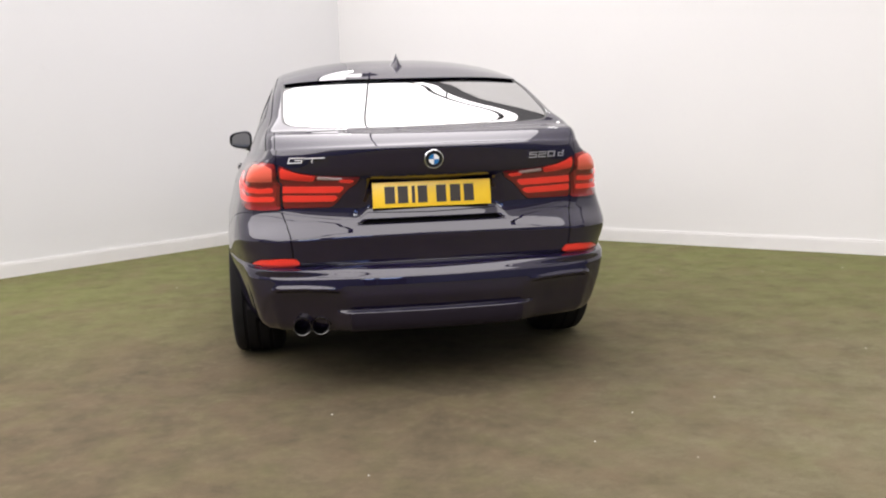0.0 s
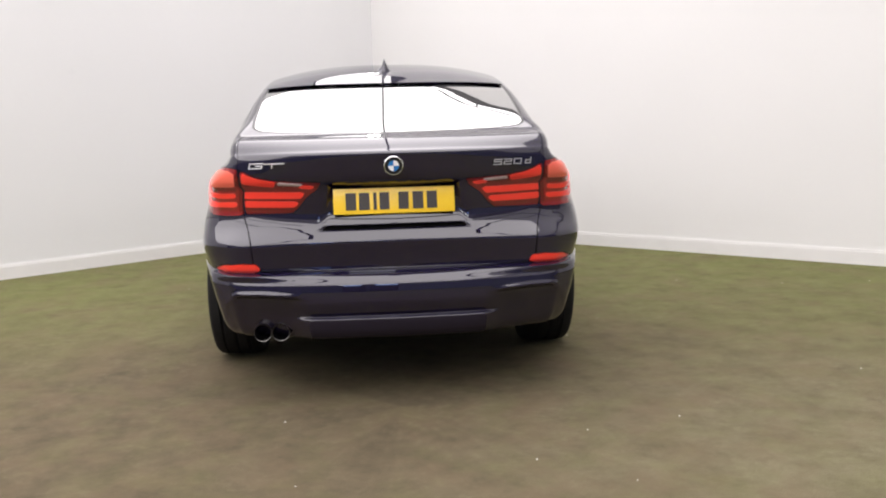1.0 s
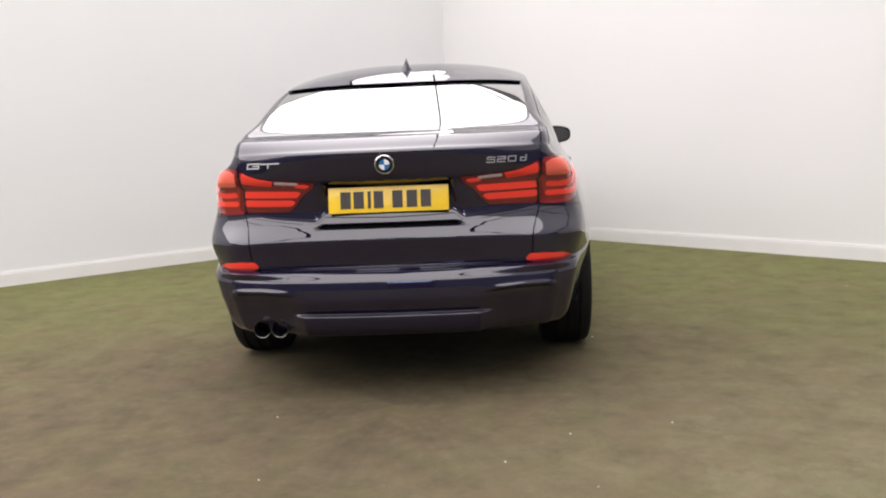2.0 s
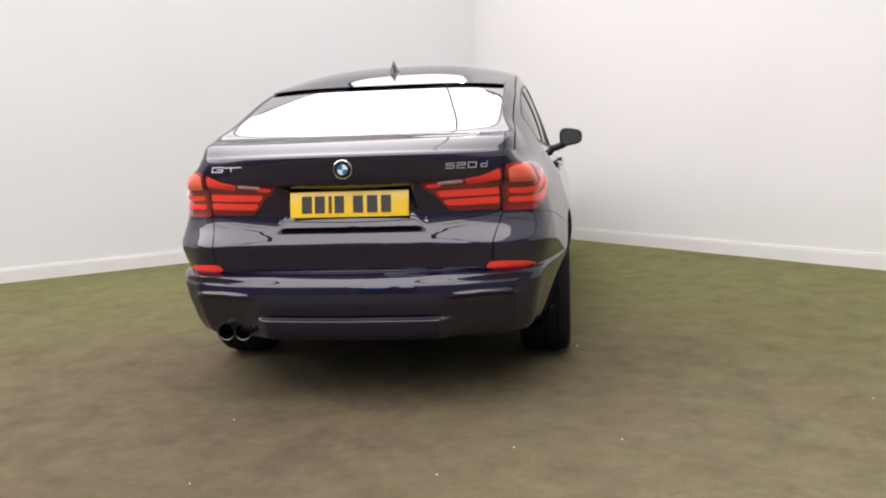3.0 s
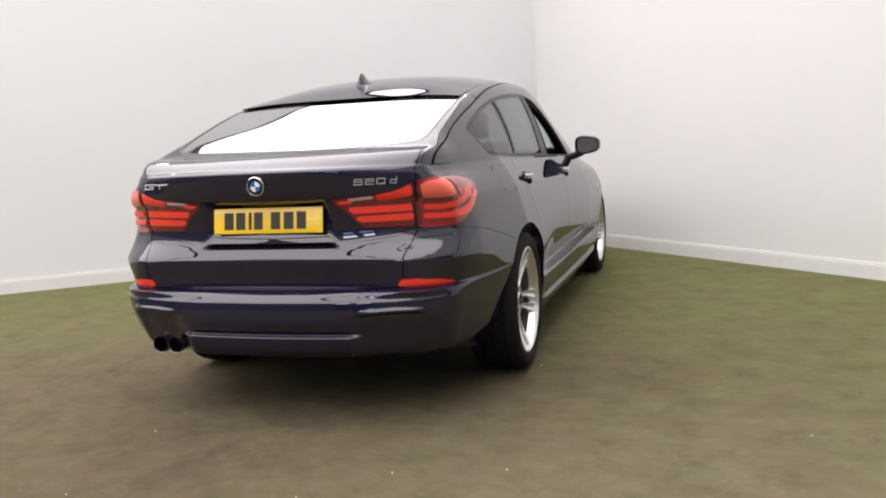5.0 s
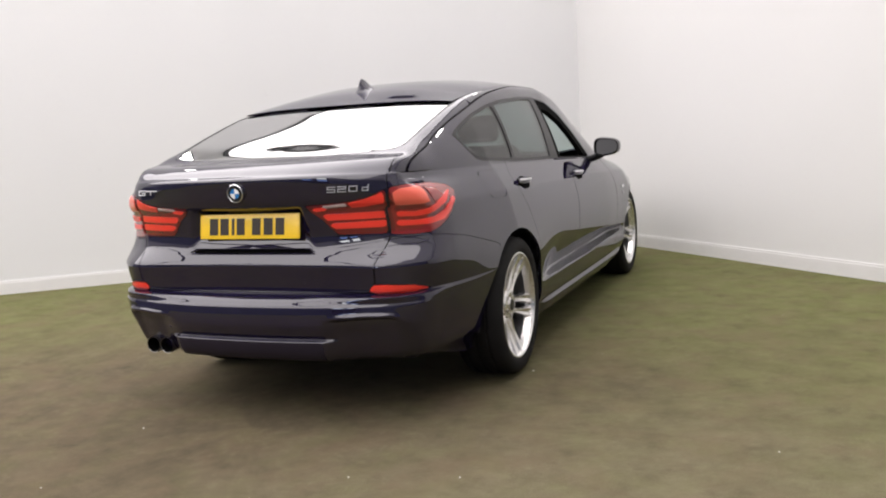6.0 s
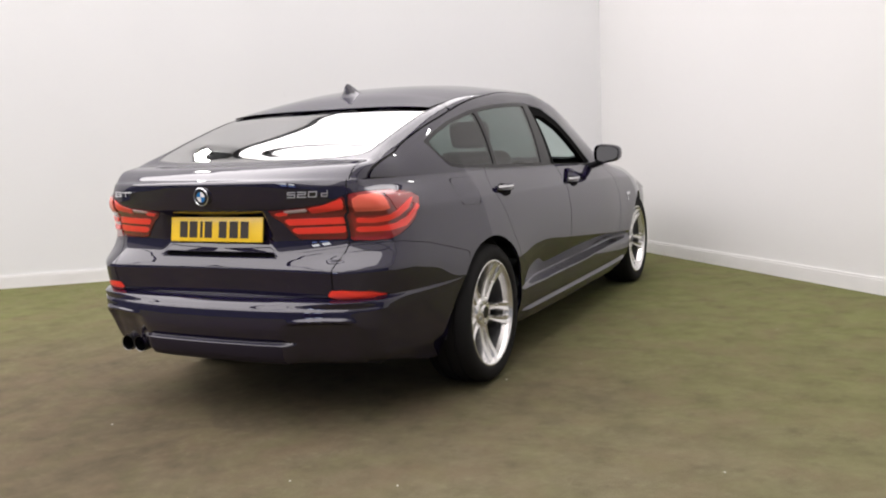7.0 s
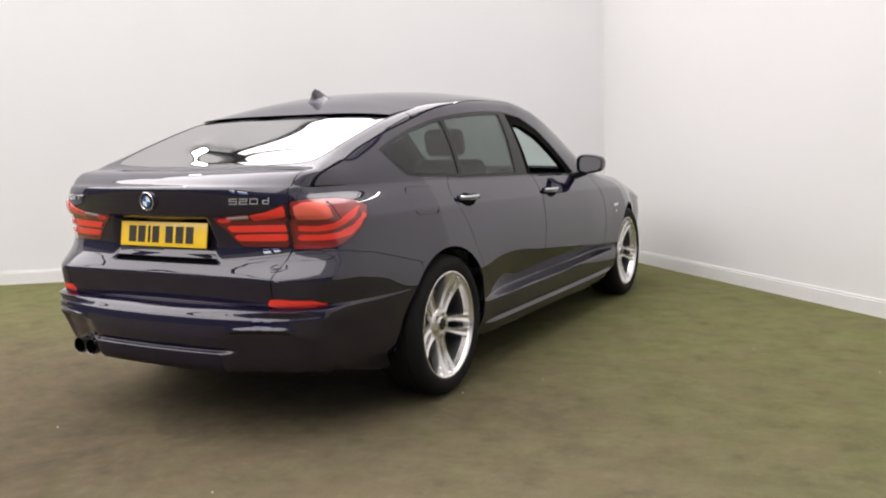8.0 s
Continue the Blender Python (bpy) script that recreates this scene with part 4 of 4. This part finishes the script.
# ---- car fittings ----
def wheel_mesh_parts():
    """Meshes of one wheel round the x axis, outer side towards +x."""
    tyre = bmesh.new()
    w = 0.125
    prof = [(-w * .92, 0.262), (-w, 0.285), (-w * 1.02, 0.305), (-w * .96, 0.330), (-w * .82, 0.345)]
    for g in (-0.06, 0.0, 0.06):
        prof += [(g - 0.009, 0.350), (g - 0.006, 0.342), (g + 0.006, 0.342), (g + 0.009, 0.350)]
    prof += [(w * .82, 0.345), (w * .96, 0.330), (w * 1.02, 0.305), (w, 0.285), (w * .97, 0.272), (w * .90, 0.262)]
    lathe(tyre, prof, 80)
    rim = bmesh.new()
    lathe(rim, [(0.070, 0.244), (0.095, 0.250), (0.112, 0.254), (0.119, 0.261), (0.118, 0.268), (0.106, 0.270)], 80)
    barrel = bmesh.new()
    lathe(barrel, [(-0.10, 0.262), (-0.07, 0.235), (0.06, 0.240), (0.070, 0.244)], 64)
    lathe(barrel, [(-0.07, 0.236), (-0.075, 0.10)], 64)
    spokes = []
    for k in range(5):
        t0 = math.radians(60 + 72 * k)
        for side in (-1, 1):
            bm = bmesh.new()
            rows = []
            for q in range(9):
                u = q / 8
                r = 0.050 + (0.252 - 0.050) * u
                # two blades part towards the rim; each keeps a crowned face
                off = side * (0.020 + 0.017 * u + 0.004 * math.sin(math.pi * u))
                half = 0.0175 + 0.003 * u - 0.005 * math.sin(math.pi * u) + 0.009 * u ** 5
                x = 0.056 + 0.044 * u - 0.016 * math.sin(math.pi * u)
                row = []
                for dt, dx in ((-1.25, -0.045), (-1.0, -0.004), (-0.80, 0.004), (0.0, -0.004), (0.80, 0.004), (1.0, -0.004), (1.25, -0.045)):
                    tt, rr = off + half * dt, r
                    c, s = math.cos(t0), math.sin(t0)
                    row.append(bm.verts.new((x + dx, rr * c - tt * s, rr * s + tt * c)))
                rows.append(row)
            for a, b in zip(rows, rows[1:]):
                for j in range(len(a) - 1):
                    bm.faces.new((a[j], a[j + 1], b[j + 1], b[j]))
            spokes.append(bm)
    hub = bmesh.new()
    lathe(hub, [(0.03, 0.088), (0.052, 0.085), (0.066, 0.074), (0.070, 0.055), (0.068, 0.040), (0.072, 0.036), (0.076, 0.033), (0.077, 0.0005)], 40)
    disc = bmesh.new()
    lathe(disc, [(-0.045, 0.060), (-0.045, 0.180), (-0.020, 0.180), (-0.020, 0.060)], 48)
    bolts = []
    for k in range(5):
        bm = bmesh.new()
        t = math.radians(90 + 72 * k + 42)
        lathe(bm, [(0.060, 0.010), (0.072, 0.010), (0.074, 0.007), (0.068, 0.005), (0.068, 0.0003)], 10, "x", (0, 0.056 * math.cos(t), 0.056 * math.sin(t)))
        bolts.append(bm)
    cap = bmesh.new()
    lathe(cap, [(0.0765, 0.030), (0.079, 0.028), (0.0795, 0.0003)], 30)
    return tyre, rim, barrel, spokes, hub, disc, bolts, cap


def make_wheel(x, y, right):
    tyre, rim, barrel, spokes, hub, disc, bolts, cap = wheel_mesh_parts()
    w = part("wheel", rim, ALLOY, car, "silver five double-spoke alloy wheel")
    part("tyre", tyre, RUBBER, w, "black low-profile tyre")
    for s in spokes:
        part("spoke", s, ALLOY, w)
    part("barrel", barrel, ALLOY_SHADED, w)
    part("hub", hub, ALLOY, w)
    part("brake_disc", disc, STEEL, w)
    for b in bolts:
        part("wheel_bolt", b, STEEL, w)
    part("hub_cap", cap, BLACK_GLOSS, w)
    w.matrix_basis = pose(x, y, WHEEL_R, 0, 0, 0 if right else 180)
    return w


for y, x in ((REAR_AXLE, 0.806), (FRONT_AXLE, 0.784)):
    make_wheel(x, y, True), make_wheel(-x, y, False)

# wheel wells and underside
for y in (REAR_AXLE, FRONT_AXLE):
    for sg in (1, -1):
        bm = bmesh.new()
        rows = []
        for k in range(25):
            t = math.radians(-8 + 196 * k / 24)
            rows.append([bm.verts.new((sg * x, y + 0.398 * math.cos(t), WHEEL_R + 0.398 * math.sin(t))) for x in (0.62, 0.850 if y < 2 else 0.83)])
        for a, b in zip(rows, rows[1:]):
            bm.faces.new((a[0], a[1], b[1], b[0]))
        bm.faces.new([r[0] for r in rows])
        part("wheel_arch_liner", bm, GAP, car)
bm = bmesh.new()
box(bm, -0.62, 0.45, 0.22, 0.62, 4.70, 0.27, 0.02)
box(bm, -0.86, 1.62, 0.20, 0.86, 3.74, 0.26, 0.02)
box(bm, -0.66, 0.20, 0.30, 0.66, 0.50, 0.34, 0.015)
part("underbody", bm, GAP, car)

# rear spoiler lip over the window
bm = bmesh.new()
ns, nt = 41, 9
top, bot = [], []
for i in range(ns):
    x = -0.615 + 1.23 * i / (ns - 1)
    e = abs(x) / 0.615
    row_t, row_b = [], []
    for j in range(nt):
        u = j / (nt - 1)
        y = (1.005 + 0.045 * e ** 2) * (1 - u) + 1.30 * u
        s = section(0.77, float(belt_z(y)), y)
        z = float(np.interp(abs(x), s[::-1, 0], s[::-1, 1]))
        lift = 0.010 * (1 - u) ** 1.1 * (1 - e ** 10 * 0.2) + 0.002
        row_t.append(bm.verts.new((x, y, z + lift)))
        row_b.append(bm.verts.new((x, y + 0.010 * (1 - u), z + lift * 0.5 - 0.004 * u)))
    top.append(row_t), bot.append(row_b)
for a, b, c_, d in zip(top, top[1:], bot, bot[1:]):
    for j in range(nt - 1):
        bm.faces.new((a[j], a[j + 1], b[j + 1], b[j]))
        bm.faces.new((c_[j + 1], c_[j], d[j], d[j + 1]))
    bm.faces.new((a[0], b[0], d[0], c_[0]))
for k in (0, -1):
    for j in range(nt - 1):
        bm.faces.new((top[k][j], bot[k][j], bot[k][j + 1], top[k][j + 1]))
part("roof_spoiler", grown(bm), PAINT, car)

# roof aerial: a low fin with a narrow ridge
bm = bmesh.new()
rows = []
for y, h_, w_ in ((1.226, 0.002, 0.030), (1.234, 0.030, 0.038), (1.248, 0.060, 0.042), (1.272, 0.072, 0.043), (1.305, 0.060, 0.042), (1.350, 0.034, 0.036), (1.395, 0.003, 0.022)):
    zr = float(top_z(y)) - 0.005
    rows.append([bm.verts.new((w_ * u_ / 5, y, zr + 0.004 * (abs(u_) < 5) + h_ * (1 - abs(u_) / 5) ** 1.9)) for u_ in range(-5, 6)])
for a, b in zip(rows, rows[1:]):
    for j in range(10):
        bm.faces.new((a[j], a[j + 1], b[j + 1], b[j]))
bm.faces.new(rows[0]), bm.faces.new(rows[-1])
part("roof_aerial", grown(bm), PAINT, car, "dark shark-fin aerial")

# number plate with plain bars
PLATE_TILT = 9.0
plate_m = pose(0, 0.117, 0.879, -PLATE_TILT, 0, 0)
bm = bmesh.new()
box(bm, -0.26, -0.004, -0.0555, 0.26, 0.004, 0.0555, 0.002)
plate = part("number_plate", bm, YELLOW, car, "yellow rear number plate with dark characters shown as bars")
plate.matrix_basis = plate_m
for cx, w in ((-0.185, 0.045), (-0.128, 0.045), (-0.082, 0.014), (-0.042, 0.042), (0.040, 0.044), (0.102, 0.046), (0.162, 0.044)):
    bm = bmesh.new()
    box(bm, cx - w / 2, -0.0055, -0.038, cx + w / 2, -0.0042, 0.036)
    part("plate_bar", bm, INK, plate, smooth=False)
bm = bmesh.new()
box(bm, -0.245, 0.004, -0.048, 0.245, 0.020, 0.048, 0.004)
part("plate_holder", bm, BLACK_PLASTIC, plate)

# round badge
badge_m = pose(0, 0.036, 1.031, 4, 0, 0)
bm = bmesh.new()
lathe(bm, [(0.012, 0.041), (-0.004, 0.041), (-0.0065, 0.0385), (-0.0065, 0.0365), (-0.004, 0.035)], 48, "y")
badge = part("badge", bm, CHROME, car, "round badge with chrome rim and blue and white quarters")
badge.matrix_basis = badge_m
bm = bmesh.new()
lathe(bm, [(-0.0035, 0.0365), (-0.0045, 0.030), (-0.0045, 0.0225)], 48, "y")
part("badge_ring", bm, BLACK_GLOSS, badge)
for k in range(4):
    bm = bmesh.new()
    c0 = bm.verts.new((0, -0.0055, 0))
    arc = [bm.verts.new((0.0225 * math.cos(math.radians(90 * k + a)), -0.0050, 0.0225 * math.sin(math.radians(90 * k + a)))) for a in range(0, 91, 10)]
    for a, b in zip(arc, arc[1:]):
        bm.faces.new((c0, b, a))
    part("badge_quarter", bm, BLUE if k % 2 else WHITE_ENAMEL, badge)


def letter(name, strokes, size, m, parent, material, pen=0.0055):
    """A flat metal letter of straight strokes, drawn on a unit square and stretched to size."""
    bm = bmesh.new()
    for line in strokes:
        for (ax, ay), (bx, by) in zip(line, line[1:]):
            a, b = Vector((ax * size[0], ay * size[1], 0)), Vector((bx * size[0], by * size[1], 0))
            d = (b - a).normalized() * pen / 2
            n = Vector((-d.y, d.x, 0))
            lo = [bm.verts.new(q) for q in (a - d - n, b + d - n, b + d + n, a - d + n)]
            hi = [bm.verts.new(w_.co * 1.0 + Vector((0, 0, 0.003))) for w_ in lo]
            for f in (lo[::-1], hi, *((lo[i], lo[(i + 1) % 4], hi[(i + 1) % 4], hi[i]) for i in range(4))):
                bm.faces.new(f)
    o = part(name, bm, material, parent, "silver letter", False)
    o.matrix_basis = m
    return o


def on_tail(x, z):
    """Place and turn of a small thing on the tailgate's face."""
    r = int(np.argmin(abs(ring[NC // 2, :, 2] - z)))

    def p(x_, r_):
        return Vector((x_, float(np.interp(abs(x_), ring[:NR, r_, 0], ring[:NR, r_, 1])), float(np.interp(abs(x_), ring[:NR, r_, 0], ring[:NR, r_, 2]))))
    tx = (p(x + 0.02, r) - p(x - 0.02, r)).normalized()
    tz = (p(x, r + 1) - p(x, r - 1)).normalized()
    n = tx.cross(tz).normalized()
    tz = n.cross(tx)
    at = p(x, r)
    at += tz * (z - at.z) + n * 0.008
    return Matrix(((tx.x, tz.x, n.x, at.x), (tx.y, tz.y, n.y, at.y), (tx.z, tz.z, n.z, at.z), (0, 0, 0, 1)))


GLYPHS = {
    "5": [[(1, 1), (0.06, 1), (0, 0.54), (0.95, 0.54), (0.9, 0), (-0.06, 0)]],
    "2": [[(0, 1), (1, 1), (0.95, 0.54), (0.02, 0.54), (-0.04, 0), (0.94, 0)]],
    "0": [[(0.06, 1), (1, 1), (0.94, 0), (0, 0), (0.06, 1)]],
    "d": [[(1, 1.12), (0.9, 0), (0.02, 0), (0.06, 0.62), (0.94, 0.62)]],
    "G": [[(1, 1), (0.10, 1), (0, 0), (0.86, 0), (0.92, 0.52), (0.48, 0.52)]],
    "T": [[(-0.1, 0.96), (1, 0.96)], [(0.34, 0.9), (0.30, 0.14)]],
}
for x, glyph, size in ((0.428, "5", (0.035, 0.021)), (0.472, "2", (0.035, 0.021)), (0.516, "0", (0.035, 0.021)), (0.568, "d", (0.027, 0.021))):
    letter("model_letter", GLYPHS[glyph], size, on_tail(x, 1.0225), car, SILVER_DULL, 0.0038)
for x, glyph, size in ((-0.606, "G", (0.068, 0.020)), (-0.530, "T", (0.080, 0.020))):
    letter("model_letter", GLYPHS[glyph], size, on_tail(x, 1.031), car, SILVER, 0.0046)

# twin exhaust
for x in (-0.586, -0.508):
    bm = bmesh.new()
    lathe(bm, [(0.104, 0.0352), (0.103, 0.036), (0.102, 0.0375), (0.106, 0.0385), (0.16, 0.038), (0.30, 0.037)], 32, "y", (x, 0, 0.325))
    ex = part("exhaust_pipe", bm, PIPE, car, "round chrome-tipped exhaust pipe")
    # bore blackened for soot and for the shade down the pipe
    bm = bmesh.new()
    lathe(bm, [(0.104, 0.0354), (0.111, 0.0340), (0.20, 0.033), (0.201, 0.0005)], 32, "y", (x, 0, 0.325))
    part("pipe_bore", bm, SOOT_SHADE, ex)

# door handles
for sg in (1, -1):
    for y, z in ((1.386, 0.952), (2.476, 0.920)):
        x = float(width(np.array([y]), np.array([z]))[0])
        bm = bmesh.new()
        rows = []
        for k in range(13):
            u = k / 12
            yy = y - 0.115 + 0.23 * u
            out = 0.030 * math.sin(math.pi * (0.08 + 0.84 * u)) ** 0.6
            h = 0.014 + 0.004 * math.sin(math.pi * u)
            rows.append([bm.verts.new((sg * (x + out + dx), yy, z + dz * h - 0.006 * u)) for dx, dz in ((-0.010, -1), (0.002, -0.8), (0.006, 0), (0.002, 0.8), (-0.010, 1))])
        for a, b in zip(rows, rows[1:]):
            for j in range(5):
                bm.faces.new((a[j], a[(j + 1) % 5], b[(j + 1) % 5], b[j]))
        bm.faces.new(rows[0]), bm.faces.new(rows[-1])
        hd = part("door_handle", grown(bm), PAINT, car, "body-coloured handle with a chrome strip")
        bm = bmesh.new()
        rows = []
        for k in range(13):
            u = 0.05 + 0.9 * k / 12
            yy = y - 0.115 + 0.23 * u
            out = 0.030 * math.sin(math.pi * (0.08 + 0.84 * u)) ** 0.6
            rows.append([bm.verts.new((sg * (x + out + dx), yy, z + 0.008 + dz - 0.006 * u)) for dx, dz in ((0.001, -0.007), (0.0075, -0.005), (0.0065, 0.003), (0.001, 0.0055))])
        for a, b in zip(rows, rows[1:]):
            for j in range(4):
                bm.faces.new((a[j], a[(j + 1) % 4], b[(j + 1) % 4], b[j]))
        part("chrome_strip", grown(bm), CHROME, hd)
        # nearly flat black disc on the door, painted as the shaded handle cup
        bm = bmesh.new()
        lathe(bm, [(0.0, 0.040), (0.002, 0.030), (-0.0, 0.0005)], 24, "x")
        cup = part("handle_cup_shade", bm, SOOT_SHADE, hd)
        lean = math.degrees(math.atan2(x - float(width(np.array([y]), np.array([z + 0.02]))[0]), 0.02))
        cup.matrix_basis = pose(*(float(c_) for c_ in grow(sg * (float(width(np.array([y]), np.array([z - 0.012]))[0]) + 0.004), y - 0.01, z - 0.012)), 0, -sg * lean, 0) @ Matrix.Diagonal((1, 2.0, 0.95, 1))

# side badges on the front wings
for sg in (1, -1):
    for y, z, ly, lz in ((3.575, 0.737, 0.050, 0.010), (3.555, 0.694, 0.012, 0.009)):
        x = float(width(np.array([y]), np.array([z]))[0])
        bm = bmesh.new()
        box(bm, -0.004, -ly, -lz, 0.003, ly, lz, 0.003)
        bd = part("side_badge", bm, CHROME, car, "small chrome badge")
        bd.matrix_basis = pose(*(float(c_) for c_ in grow(sg * (x + 0.002), y, z)))

# door mirrors
for sg in (1, -1):
    bm = bmesh.new()
    rows = []
    for y, hw, hh, cx in ((2.950, 0.076, 0.056, 0.950), (2.965, 0.082, 0.061, 0.950), (3.015, 0.082, 0.063, 0.950), (3.075, 0.070, 0.054, 0.942), (3.12, 0.044, 0.034, 0.930), (3.13, 0.02, 0.015, 0.925)):
        row = []
        for k in range(20):
            t = 2 * math.pi * k / 20
            c_, s_ = math.cos(t), math.sin(t)
            e = 0.62
            px = math.copysign(abs(c_) ** e, c_) * hw
            pz = math.copysign(abs(s_) ** e, s_) * hh * (1 - 0.18 * px / hw)
            row.append(bm.verts.new((sg * (cx + px), y + 0.03 * px / hw, 1.053 + pz)))
        rows.append(row)
    for a, b in zip(rows, rows[1:]):
        for j in range(20):
            bm.faces.new((a[j], a[(j + 1) % 20], b[(j + 1) % 20], b[j]))
    bm.faces.new(rows[-1])
    mir = part("door_mirror", grown(bm), PAINT, car, "navy door mirror housing on a dark stalk")
    bm = bmesh.new()
    ring_ = []
    for k in range(20):
        t = 2 * math.pi * k / 20
        c_, s_ = math.cos(t), math.sin(t)
        px = math.copysign(abs(c_) ** 0.62, c_) * 0.069
        pz = math.copysign(abs(s_) ** 0.62, s_) * 0.049 * (1 - 0.18 * px / 0.069)
        ring_.append(bm.verts.new((sg * (0.950 + px), 2.973 + 0.014 * px / 0.069 + 0.12 * pz if sg > 0 else 2.961 + 0.03 * px / 0.069 + 0.10 * pz, 1.053 + pz)))
    bm.faces.new(ring_)
    part("mirror_glass", grown(bm), MIRROR, mir)
    bm = bmesh.new()
    tube(bm, [(sg * 0.77, 3.01, 0.965), (sg * 0.84, 3.01, 0.978), (sg * 0.91, 3.01, 1.005)], 0.026, 10)
    part("mirror_stalk", grown(bm), BLACK_GLOSS, mir)

# ---- interior seen through the windows ----
def seat(x, y, z, back=0.62, tilt=18):
    bm = bmesh.new()
    box(bm, x - 0.25, y - 0.02, z - 0.16, x + 0.25, y + 0.50, z, 0.05, 3)
    s = part("seat", bm, CLOTH, car, "dark leather seat")
    bm = bmesh.new()
    box(bm, -0.24, -0.07, 0, 0.24, 0.07, back, 0.06, 3)
    b = part("backrest", bm, CLOTH, s)
    b.matrix_basis = pose(x, y, z - 0.05, tilt, 0, 0)
    bm = bmesh.new()
    box(bm, -0.13, -0.05, back + 0.03, 0.13, 0.05, back + 0.20, 0.045, 3)
    h = part("headrest", bm, CLOTH, s)
    h.matrix_basis = pose(x, y, z - 0.05, tilt, 0, 0)


for sx in (-0.37, 0.37):
    seat(sx, 2.32, 0.60)
    seat(sx, 1.42, 0.62, 0.58, 24)
bm = bmesh.new()
box(bm, -0.70, 3.02, 0.68, 0.70, 3.52, 0.94, 0.06, 3)
part("dashboard", bm, BLACK_PLASTIC, car)
bm = bmesh.new()
lathe(bm, [(math.sin(2 * math.pi * k / 10) * 0.014, 0.18 + 0.014 * math.cos(2 * math.pi * k / 10)) for k in range(10)], 36, "y", closed=True)
st = part("steering_wheel", bm, BLACK_PLASTIC, car)
st.matrix_basis = pose(0.37, 2.90, 0.88, -22, 0, 0)
bm = bmesh.new()
box(bm, -0.62, 0.40, 0.95, 0.62, 1.20, 0.975, 0.01)
part("parcel_shelf", bm, BLACK_PLASTIC, car)
bm = bmesh.new()
box(bm, -0.72, 1.3, 0.27, 0.72, 3.5, 0.34, 0.02)
part("cabin_floor", bm, CLOTH, car)
